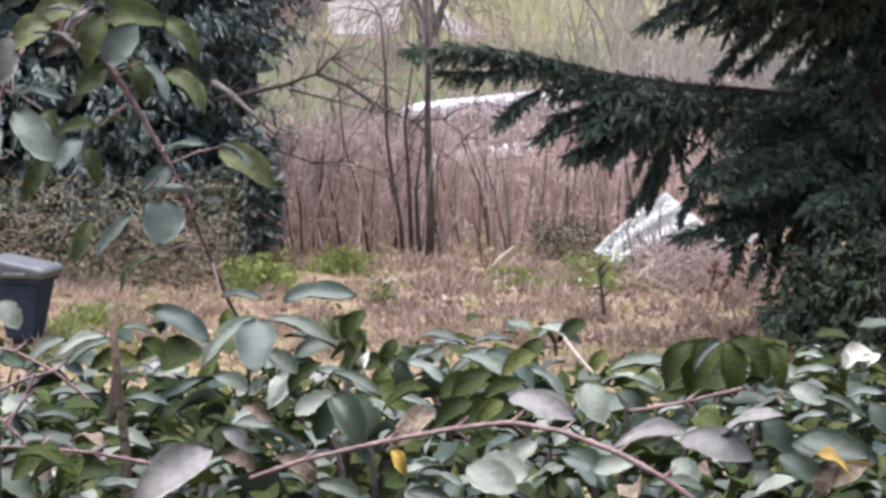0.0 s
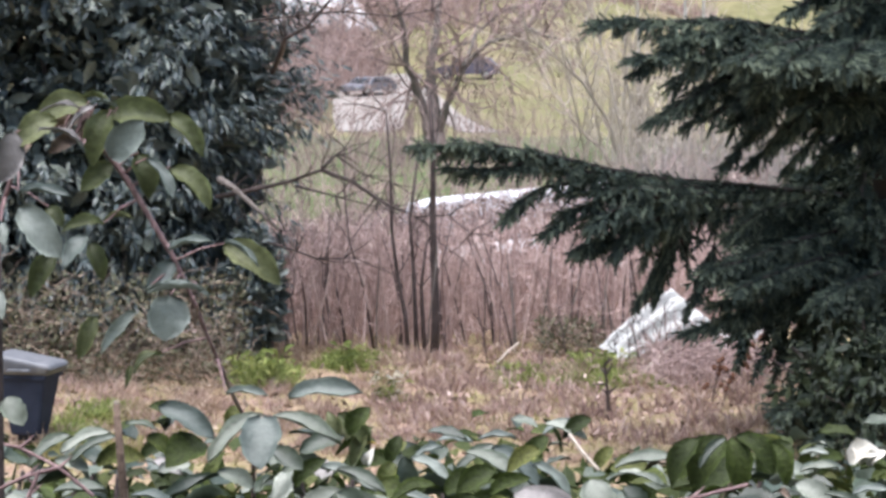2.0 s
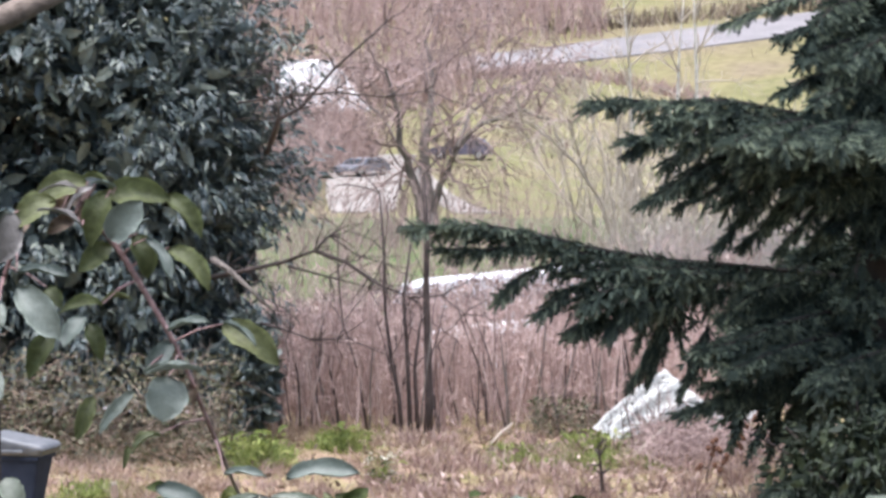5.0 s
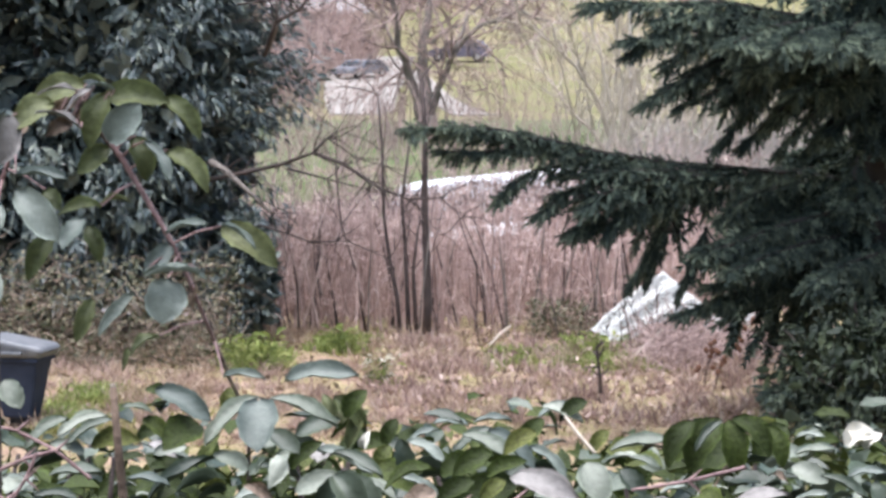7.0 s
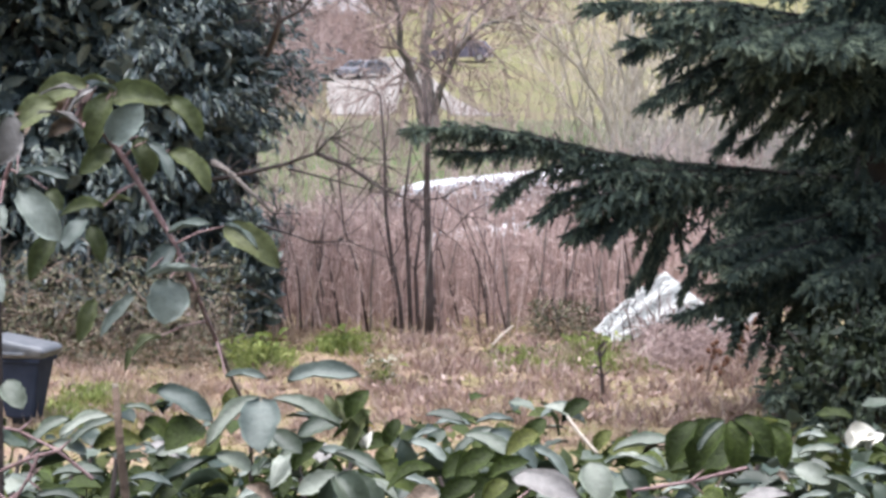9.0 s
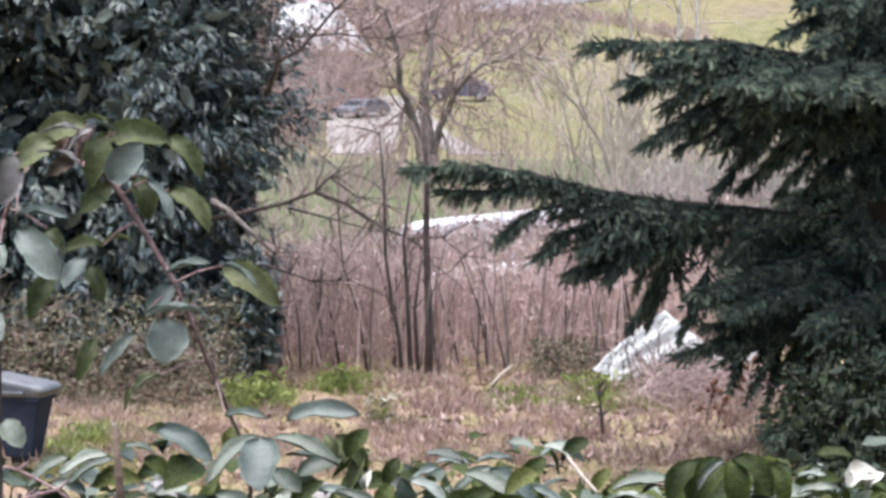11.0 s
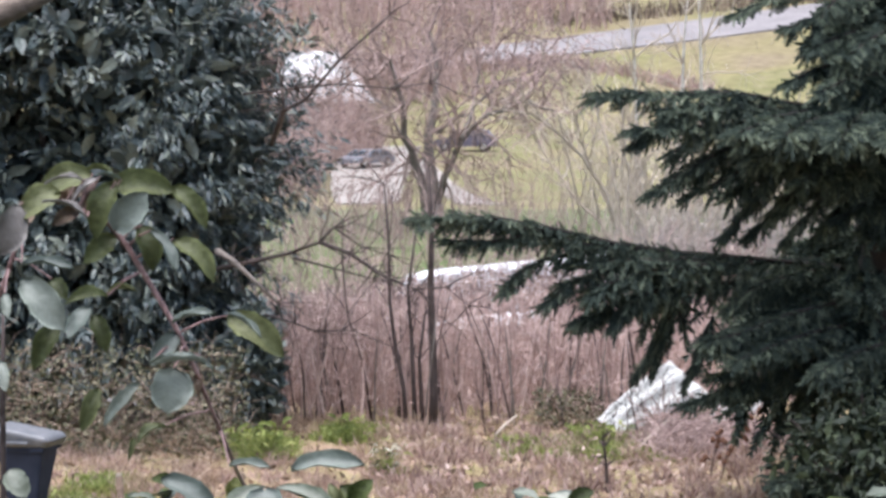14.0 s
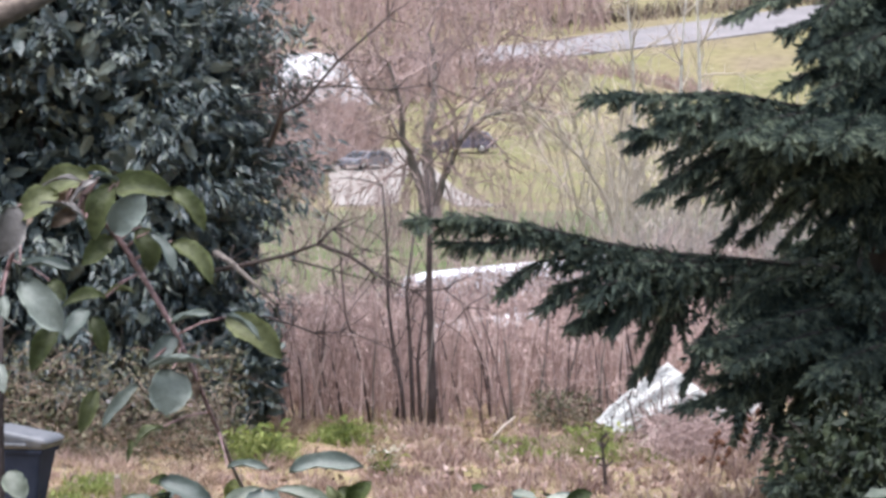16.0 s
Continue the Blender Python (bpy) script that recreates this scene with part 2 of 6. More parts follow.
# ---- mesh helpers ----
class Soup:
    """Vertices and faces gathered for one mesh."""

    def __init__(self):
        self.v, self.f, self.count = [], [], 0

    def add(self, verts, faces):
        base = self.count
        self.v.extend(verts)
        self.f.extend([tuple(i + base for i in f) for f in faces])
        self.count += len(verts)

    def tube(self, points, radii, sides=5, cap=True):
        points = [Vector(p) for p in points]
        verts, faces, last = [], [], len(points) - 1
        for i, p in enumerate(points):
            way = points[min(i + 1, last)] - points[max(i - 1, 0)]
            way = way.normalized() if way.length > 1e-9 else Vector((0, 0, 1))
            side = way.cross(Vector((0.31, 0.83, 0.46))).normalized()
            up = way.cross(side)
            for s in range(sides):
                a = 2 * math.pi * s / sides
                verts.append(p + radii[i] * (math.cos(a) * side + math.sin(a) * up))
        for i in range(last):
            for s in range(sides):
                t = (s + 1) % sides
                faces.append((i * sides + s, i * sides + t, (i + 1) * sides + t, (i + 1) * sides + s))
        if cap:
            faces.append(tuple(range(sides))[::-1])
            faces.append(tuple(last * sides + s for s in range(sides)))
        self.add(verts, faces)

    def mesh(self, name, mat, smooth=False):
        me = bpy.data.meshes.new(name)
        me.from_pydata([tuple(p) for p in self.v], [], self.f)
        me.materials.append(mat)
        if smooth:
            me.polygons.foreach_set("use_smooth", [True] * len(me.polygons))
        me.update()
        return me


def stamped(name, shape, faces, frames, mat, smooth=False):
    """One mesh from many placed copies of a small shape (n x 3), frames being (m, 3, 4)."""
    shape = np.asarray(shape, float)
    frames = np.asarray(frames, float)
    pts = np.einsum("mij,nj->mni", frames[:, :, :3], shape) + frames[:, None, :, 3]
    count = len(shape)
    me = bpy.data.meshes.new(name)
    total = len(frames)
    corners = [i for f in faces for i in f]
    sizes = np.array([len(f) for f in faces])
    loops = (np.array(corners)[None, :] + count * np.arange(total)[:, None]).ravel()
    all_sizes = np.tile(sizes, total)
    me.vertices.add(total * count)
    me.vertices.foreach_set("co", pts.ravel())
    me.loops.add(len(loops))
    me.loops.foreach_set("vertex_index", loops.astype(np.int32))
    me.polygons.add(len(all_sizes))
    me.polygons.foreach_set("loop_start", np.concatenate(([0], np.cumsum(all_sizes)[:-1])).astype(np.int32))
    me.materials.append(mat)
    me.update(calc_edges=True)
    me.polygons.foreach_set("use_smooth", [smooth] * len(me.polygons))
    me.validate()
    return me


def part(name, mesh, parent, label="", kind=""):
    ob = new(name, mesh)
    ob.parent = parent
    return tagged(ob, label=label, kind=kind)


def thing(name, label, category, group="", kind="", at=(0, 0, 0)):
    ob = new(name)
    ob.location = at
    return tagged(ob, label, category, group, kind)


def basis(way, up):
    """3 x 3 arrays whose columns are way, side and up made square to it (n x 3 each)."""
    way = way / np.linalg.norm(way, axis=1, keepdims=True)
    side = np.cross(up, way)
    side /= np.linalg.norm(side, axis=1, keepdims=True) + 1e-9
    top = np.cross(way, side)
    return np.stack([way, side, top], axis=2)


def placed(way, up, size, at, wide=1.0):
    b = basis(way, up)
    size = np.asarray(size, float).reshape(-1, 1)
    wide = np.asarray(wide, float).reshape(-1, 1) * np.ones_like(size)
    b = np.stack([b[:, :, 0] * size, b[:, :, 1] * size * wide, b[:, :, 2] * size], axis=2)
    return np.concatenate([b, at[:, :, None]], axis=2)


def rough_dirs(n, spread=(1, 1, 1), lean=(0, 0, 0)):
    return rng.normal(size=(n, 3)) * np.array(spread) + np.array(lean)


def bevelled_box(size, at=(0, 0, 0), bevel=0.01, taper=1.0, segments=2):
    bm = bmesh.new()
    bmesh.ops.create_cube(bm, size=1.0)
    for v in bm.verts:
        k = taper if v.co.z < 0 else 1.0
        v.co = Vector((v.co.x * size[0] * k + at[0], v.co.y * size[1] * k + at[1], v.co.z * size[2] + at[2]))
    if bevel:
        bmesh.ops.bevel(bm, geom=bm.edges[:], offset=bevel, segments=segments, affect="EDGES", profile=0.6)
    return bm


def as_mesh(name, bm, mat, smooth=False):
    me = bpy.data.meshes.new(name)
    bm.to_mesh(me)
    bm.free()
    me.materials.append(mat)
    if smooth:
        me.polygons.foreach_set("use_smooth", [True] * len(me.polygons))
    return me


# ---- ground ----
PROFILE_Y = (-60, 7.5, 14, 24, 34, 48, 58, 63, 78, 90, 105, 150, 200, 215, 250, 295, 310, 340, 420, 600, 1000, 3000)
PROFILE_Z = (3.1, 3.1, 1.4, 0.0, 0.0, 0.0, -1.2, -1.6, -1.75, -0.4, 0.0, -2.0, -3.6, -3.3, -1.7, 5.2, 7.4, 11.5, 24, 50, 85, 110)


def ground_z(x, y):
    z = float(np.interp(y, PROFILE_Y, PROFILE_Z))
    dip = float(np.interp(y, (58, 64, 77, 88), (0, 0.10, 0.10, 0)))
    hill = float(np.interp(y, (250, 290, 420, 600), (0, 0.092, 0.092, 0)))
    return z + dip * min(9, max(-9, x)) + hill * min(60, max(-10, x))


def bumps(x, y):
    if 26 < y < 60:
        k = min(1, (y - 26) / 4, (60 - y) / 6)
        return k * (0.13 * noise.noise((x * 0.7, y * 0.5, 3)) + 0.08 * noise.noise((x * 2.3, y * 1.3, 8)))
    return 0.0


def make_ground():
    ys = np.concatenate([np.arange(-60, 24, 4.0), np.arange(24, 60, 0.35), np.arange(60, 120, 2.0), np.arange(120, 350, 5), [380, 420, 500, 600, 800, 1000, 1500, 2200, 3000]])
    xs = np.concatenate([[-1500, -700, -300, -120, -60, -30, -15], np.arange(-9, 9.1, 0.3), [10, 12, 15, 20, 25, 30, 40, 50, 60, 120, 300, 700, 1500]])
    verts = [(x, y, ground_z(x, y) + bumps(x, y)) for y in ys for x in xs]
    nx = len(xs)
    faces, slots = [], []
    for j in range(len(ys) - 1):
        for i in range(nx - 1):
            a = j * nx + i
            faces.append((a, a + 1, a + nx + 1, a + nx))
            slots.append(0 if ys[j] < 25 else 1 if ys[j] < 62 else 3 if ys[j] < 175 else 2)
    me = bpy.data.meshes.new("ground")
    me.from_pydata(verts, [], faces)
    for key in ("bank", "lawn", "field", "meadow"):
        me.materials.append(M[key])
    me.polygons.foreach_set("material_index", slots)
    me.polygons.foreach_set("use_smooth", [True] * len(faces))
    ob = new("ground", me)
    tagged(ob, "rough winter grass falling from terrace to valley and hillside", "ground", kind="structure")


make_ground()


def strip(name, left, right, mat, label, lift=0.05):
    """A paved strip between two lines over the ground, with a real edge."""
    s = Soup()
    top = []
    for (xa, ya), (xb, yb) in zip(left, right):
        top.append((Vector((xa, ya, ground_z(xa, ya) + lift)), Vector((xb, yb, ground_z(xb, yb) + lift))))
    verts, faces = [], []
    for a, b in top:
        verts += [a, b, a - Vector((0, 0, 0.6)), b - Vector((0, 0, 0.6))]
    for i in range(len(top) - 1):
        p, q = 4 * i, 4 * i + 4
        faces += [(p, p + 1, q + 1, q), (p + 1, p + 3, q + 3, q + 1), (p + 2, p, q, q + 2)]
    faces += [(0, 2, 3, 1), tuple(len(verts) - k for k in (4, 3, 1, 2))]
    s.add(verts, faces)
    ob = new(name, s.mesh(name, M[mat]))
    return tagged(ob, label, "road" if "road" in name else "pavement", kind="structure")


def smooth_line(points, n):
    pts = np.array(points, float)
    t = np.linspace(0, len(pts) - 1, n)
    return list(zip(np.interp(t, range(len(pts)), pts[:, 0]), np.interp(t, range(len(pts)), pts[:, 1])))


strip("hill_road", smooth_line([(-60, 286), (0, 285), (8, 285.5), (20, 287.5), (30, 289.5), (60, 296)], 60), smooth_line([(-60, 293), (0, 293), (8, 294), (20, 297), (30, 300), (60, 308)], 60), "asphalt", "pale wet asphalt road crossing the grassy hillside", 0.14)
strip("driveway", smooth_line([(-5.2, 198.5), (-5.9, 200), (-6.2, 204), (-6.7, 215), (-7.2, 232), (-6.5, 250)], 40), smooth_line([(-3.4, 198.5), (-2.9, 200), (-2.4, 204), (-2.4, 215), (-2.0, 232), (-1.5, 250)], 40), "concrete", "pale concrete driveway below the house", 0.08)
strip("footpath", smooth_line([(-2.2, 236), (-0.6, 216), (0.2, 206), (1.2, 195)], 20), smooth_line([(-1.0, 238), (0.7, 218), (2.0, 206), (3.6, 195)], 20), "concrete", "pale concrete path curving down the slope", 0.08)
strip("valley_road", smooth_line([(-60, 63), (60, 63)], 20), smooth_line([(-60, 77), (60, 77)], 20), "asphalt", "grey road at the bottom of the dip behind the thicket", 0.04)


def shade_wall():
    """A plain unseen wall, added behind the camera to dim the hedge's front."""
    ob = new("wall_south", as_mesh("wall_south", bevelled_box((16, 0.3, 4.0), (0, -3.2, 5.05), 0.01), M["roughcast"]))
    tagged(ob, "plain unseen wall added behind the terrace to cut light on the hedge", "wall", kind="structure")


shade_wall()


# ---- woody plants ----
def limb_points(start, way, length, steps, wander, pull):
    p, d, pts = Vector(start), Vector(way).normalized(), [Vector(start)]
    for _ in range(steps):
        d = (d + Vector(rng.normal(size=3)) * wander + Vector((0, 0, pull))).normalized()
        p = p + d * (length / steps)
        pts.append(p.copy())
    return pts


def grow(soup, start, way, length, radius, depth, pull, wander=0.12, kids=4, shrink=0.62, thin=0.45, least=0.006):
    steps = max(3, min(7, int(length / 0.3)))
    pts = limb_points(start, way, length, steps, wander, pull[min(depth, len(pull) - 1)])
    radii = [max(least, radius * (1 - (1 - thin) * i / steps)) for i in range(steps + 1)]
    soup.tube(pts, radii, 6 if radius > 0.05 else 4 if radius > 0.015 else 3, cap=False)
    if depth <= 0:
        return
    for k in range(kids):
        i = int(rng.integers(max(1, steps // 3), steps + 1))
        d = (pts[i] - pts[i - 1]).normalized()
        side = Vector(rng.normal(size=3))
        side = (side - d * side.dot(d)).normalized()
        spread = rng.uniform(0.5, 1.1)
        grow(soup, pts[i], d + side * spread, length * shrink * rng.uniform(0.7, 1.2), radii[i] * 0.62, depth - 1, pull, wander * 1.1, kids, shrink, thin, least)


def bare_tree():
    at = (-0.282, 100.000, 0.003)
    tree = thing("bare_tree", "bare spreading deciduous tree with drooping pinkish twigs", "tree", at=(0, 0, 0))
    trunk, crown = Soup(), Soup()
    z = ground_z(at[0], 100)
    trunk.tube([(at[0], 100, z - 0.2), (at[0], 100, z + 0.15), (-0.298, 100.000, 0.552)], [0.40, 0.34, 0.29], 9)
    limbs = [
        ([(-0.408, 100.000, 0.396), (-0.532, 99.800, 1.030), (-0.811, 99.600, 1.818), (-0.996, 99.400, 2.524), (-1.115, 99.000, 3.462), (-1.448, 98.500, 4.546)], 0.17),
        ([(-0.282, 100.000, 0.396), (-0.298, 100.200, 1.879), (-0.299, 100.400, 2.974), (-0.189, 100.800, 4.070), (-0.379, 101.000, 5.331)], 0.19),
        ([(-0.188, 100.000, 0.396), (0.000, 99.800, 1.030), (0.218, 99.600, 1.740), (0.558, 99.000, 2.456), (1.204, 98.600, 3.036), (2.239, 98.000, 3.475), (3.071, 97.600, 3.175)], 0.12),
        ([(0.558, 99.000, 2.456), (0.873, 99.600, 3.299), (1.502, 100.000, 3.919), (2.767, 100.500, 4.386)], 0.07),
        ([(-0.141, 100.400, 2.502), (0.731, 101.500, 3.114), (1.053, 102.000, 4.381), (1.859, 102.500, 5.340)], 0.06),
        ([(-0.873, 99.500, 2.055), (-1.479, 100.500, 3.129), (-2.276, 101.000, 3.753), (-3.081, 101.500, 3.907)], 0.06),
    ]
    for pts, r in limbs:
        pts = [Vector(p) for p in pts]
        fine = []
        for a, b in zip(pts, pts[1:]):
            fine += [a.lerp(b, q) + Vector(rng.normal(size=3)) * 0.04 for q in (0, 0.5)]
        fine.append(pts[-1])
        n = len(fine)
        trunk.tube(fine, [r * (1 - 0.75 * i / (n - 1)) for i in range(n)], 7, cap=False)
        for i in range(3, n):
            for _ in range(2 + i % 2):
                d = (fine[i] - fine[i - 1]).normalized() * 0.5 + Vector(rng.normal(size=3)) * 0.8 + Vector((0, 0, 0.25))
                grow(crown, fine[i], d, rng.uniform(1.2, 2.2), 0.04, 3, (-0.30, -0.16, -0.02, 0.05), 0.16, 3, 0.68, 0.5, 0.0085)
    part("trunk", trunk.mesh("trunk", M["bark"], True), tree, "grey-brown forked trunk")
    picks = rng.integers(0, len(crown.v), 1500)
    at = np.array([tuple(crown.v[i]) for i in picks])
    cone = [(0, 0, 0.6), (0.4, 0, 0), (-0.2, 0.35, 0), (-0.2, -0.35, 0), (0, 0, -0.6)]
    cone_faces = [(0, 1, 2), (0, 2, 3), (0, 3, 1), (4, 2, 1), (4, 3, 2), (4, 1, 3)]
    frames = placed(rough_dirs(1500, (0.3, 0.3, 0.1), (0, 0, 1)), rng.normal(size=(1500, 3)), rng.uniform(0.045, 0.09, 1500), at)
    part("cone", stamped("cone", cone, cone_faces, frames, M["dark_bark"]), tree, "small dark cone on a twig", "stuff")
    part("crown", crown.mesh("crown", M["twig"]), tree, "tangle of fine drooping bare twigs", "stuff")


bare_tree()


def upright(soup, x, y, height, lean, radius, twigs, sink=0.05):
    """One thin upright stem with side twigs."""
    h = height * rng.uniform(0.55, 1.1)
    r = radius * rng.uniform(0.5, 1.3)
    way = Vector((rng.normal() * lean, rng.normal() * lean, 1))
    pts = limb_points((x, y, ground_z(x, y) - sink), way, h, 4, 0.06, 0.0)
    soup.tube(pts, [r, r * 0.9, r * 0.8, r * 0.65, r * 0.4], 4, cap=False)
    for _ in range(twigs):
        i = int(rng.integers(1, 5))
        tw = limb_points(pts[i], Vector(rng.normal(size=3)) * 0.6 + Vector((0, 0, 0.7)), h * rng.uniform(0.12, 0.35), 2, 0.2, -0.05)
        soup.tube(tw, [r * 0.5, r * 0.4, r * 0.25], 3, cap=False)


def scrub(name, label, count, xr, yr, height, mat, lean=0.15, radius=0.012, twigs=3, category="shrub", line=()):
    """A thicket of thin upright stems with a few side twigs each, over a rectangle or along a line."""
    s = Soup()
    for _ in range(count):
        x, y = rng.uniform(*xr), rng.uniform(*yr)
        if line:
            y += float(np.interp(x, [p[0] for p in line], [p[1] for p in line]))
        upright(s, x, y, height, lean, radius, twigs)
    ob = new(name, s.mesh(name, M[mat]))
    return tagged(ob, label, category, kind="stuff")


def knotweed():
    ob = thing("knotweed_thicket", "dense thicket of dead pinkish-brown knotweed canes", "shrub")
    s = Soup()
    for _ in range(1500):
        upright(s, rng.uniform(-2.7, 3.6), rng.uniform(46.6, 54), 1.6, 0.13, 0.011, 4)
    for _ in range(4600):
        x, y = rng.uniform(-2.6, 3.4), rng.uniform(45.6, 49)
        p = (x, y, rng.uniform(0.05, 1.45))
        r = rng.uniform(0.003, 0.008)
        s.tube(limb_points(p, rough_dirs(1, (1, 0.5, 1), (0, 0, 0.3))[0], rng.uniform(0.08, 0.35), 2, 0.3, 0), [r, r, r * 0.5], 3, cap=False)
    part("cane_mass", s.mesh("cane_mass", M["cane"]), ob, "", "stuff")
    for k in range(150):
        s = Soup()
        x, y = rng.uniform(-2.3, 2.7), rng.uniform(45.7, 46.8)
        h, r = rng.uniform(0.9, 1.9), rng.uniform(0.010, 0.022 if k % 4 == 0 else 0.016)
        pts = limb_points((x, y, -0.05), (rng.normal() * 0.12, rng.normal() * 0.1, 1), h, 6, 0.06, 0)
        s.tube(pts, [r, r * 1.2, r * 0.95, r * 1.05, r * 0.8, r * 0.7, r * 0.3], 6)
        part("cane", s.mesh("cane", M["dark_bark" if k % 6 == 0 else "bark" if k % 11 == 0 else "cane"]), ob)


knotweed()
scrub("roadside_hedge", "bare brown twiggy hedge beside the valley road", 1150, (-4.8, 6.2), (69.0, 71.2), 2.25, "twig", 0.22, 0.014, 4, "hedge")
scrub("verge_scrub", "low brown leafless scrub behind the cane thicket", 700, (-4.5, 6), (57, 61), 1.5, "twig", 0.3, 0.010, 4)
scrub("grey_thicket", "pale grey-brown leafless saplings in a loose thicket", 260, (3.4, 9.5), (84, 100), 3.8, "pale_twig", 0.30, 0.022, 5)
scrub("grey_thicket", "low pale grey-brown brush beneath the taller saplings", 700, (4.6, 10.5), (82, 88), 1.9, "mauve_twig", 0.35, 0.014, 6)
scrub("brown_thicket", "pinkish-brown leafless bushes beside the house", 420, (-10.5, -7.2), (205, 240), 5.0, "twig", 0.25, 0.03, 6)
scrub("brown_thicket", "pinkish-brown leafless bushes along the house front", 260, (-9.5, -4.2), (243, 247), 3.4, "twig", 0.3, 0.03, 6)
scrub("brown_thicket", "reddish-brown leafless bushes before the house roof", 170, (-9.6, -4.6), (232, 246), 5.4, "hay", 0.3, 0.035, 7)
scrub("hill_scrub", "reddish-brown leafless woodland below and above the road", 1000, (-16, 2.6), (268, 283), 4.0, "hay", 0.25, 0.05, 3, "woodland")
scrub("hill_scrub", "reddish-brown leafless woodland on the upper slope", 1500, (-18, 14), (297, 332), 5.0, "hay", 0.2, 0.06, 2, "woodland")
scrub("road_hedge", "low dark hedge along the far side of the road", 520, (9, 34), (301, 304), 1.5, "bramble", 0.3, 0.05, 4, "hedge")
scrub("field_weeds", "sparse dead weed stems standing over the pasture", 260, (2, 26), (214, 288), 0.7, "pale_twig", 0.3, 0.025, 3, "weeds")
scrub("meadow_brush", "thin brown leafless brush on the meadow bank", 460, (-4.6, 3.0), (80, 98), 2.3, "twig", 0.28, 0.011, 5)
scrub("bank_scrub", "brown dead growth running down the field", 620, (2.5, 20), (0, 3.0), 0.9, "hay", 0.3, 0.05, 4, line=((2.5, 281), (9, 281), (20, 266)))


def bare_shrub():
    """A many-stemmed leafless shrub whose stems fan out from one foot."""
    shrub = thing("bare_shrub", "pale grey leafless shrub with stems fanning out", "shrub")
    crown = Soup()
    for line in (
        [(4.58, 89.00, -0.15), (4.20, 89.00, 0.76), (3.69, 88.60, 1.75), (3.12, 88.20, 2.52), (2.42, 88.00, 3.08), (1.60, 88.00, 3.35)],
        [(4.55, 89.50, -0.18), (4.08, 89.50, 1.02), (3.61, 90.00, 1.98), (3.33, 90.00, 2.97), (3.18, 90.00, 3.67)],
        [(4.58, 89.00, -0.15), (4.34, 89.00, 1.04), (4.13, 89.00, 2.15), (3.86, 89.30, 3.12), (3.73, 89.50, 3.82)],
        [(4.61, 88.60, -0.13), (4.52, 88.50, 1.20), (4.44, 88.30, 2.31), (4.35, 88.00, 3.42)],
        [(4.67, 89.20, -0.16), (4.77, 89.30, 0.88), (4.82, 89.50, 1.86), (5.00, 89.80, 2.83)],
        [(4.58, 89.60, -0.18), (3.89, 90.00, 0.57), (3.20, 90.40, 1.26), (2.72, 91.00, 1.95), (2.38, 91.50, 2.65)],
        [(4.69, 89.00, -0.15), (5.11, 89.00, 0.62), (5.47, 89.30, 1.30), (5.70, 89.60, 2.00)],
    ):
        pts = [Vector(p) for p in line]
        pts[0].z = ground_z(pts[0].x, pts[0].y) - 0.1
        fine = []
        for a, b in zip(pts, pts[1:]):
            fine += [a, a.lerp(b, 0.5) + Vector(rng.normal(size=3)) * 0.05]
        fine.append(pts[-1])
        n = len(fine)
        s = Soup()
        s.tube(fine, [0.055 * (1 - 0.8 * i / (n - 1)) for i in range(n)], 6, cap=False)
        part("stem", s.mesh("stem", M["pale_twig"], True), shrub)
        for i in range(2, n):
            for _ in range(2):
                d = (fine[i] - fine[i - 1]).normalized() + Vector(rng.normal(size=3)) * 0.55 + Vector((0, 0, 0.3))
                grow(crown, fine[i], d, rng.uniform(0.6, 1.2), 0.020, 2, (0.0, 0.02, 0.04), 0.14, 2, 0.65, 0.5, 0.007)
    part("crown", crown.mesh("crown", M["pale_twig"]), shrub, "haze of fine pale twigs", "stuff")


bare_shrub()


def clump_tree(name, label, at, height, mat, kids, twig_mat, radius):
    tree = thing(name, label, "tree", "birches in the pasture")
    trunk, crown = Soup(), Soup()
    x, y = at
    z = ground_z(x, y) - 0.1
    pts = limb_points((x, y, z), (rng.normal() * 0.05, 0, 1), height, 8, 0.03, 0.02)
    trunk.tube(pts, [radius * (1 - 0.85 * i / 8) for i in range(9)], 6)
    for i in range(2, 9):
        for _ in range(kids):
            grow(crown, pts[i], Vector(rng.normal(size=3)) * 0.6 + Vector((0, 0, 0.8)), height * 0.22, radius * 0.34, 2, (0.02, 0.05), 0.12, 3, 0.6, 0.4, 0.008)
    part("trunk", trunk.mesh("trunk", M[mat], True), tree)
    part("crown", crown.mesh("crown", M[twig_mat]), tree, "", "stuff")


for u_x, y0, h in ((11.124, 205, 13), (15.084, 210, 14), (13.962, 214, 12)):
    clump_tree("birch", "slender leafless birch with a pale trunk", (u_x, y0), h, "birch", 2, "pale_twig", 0.19)


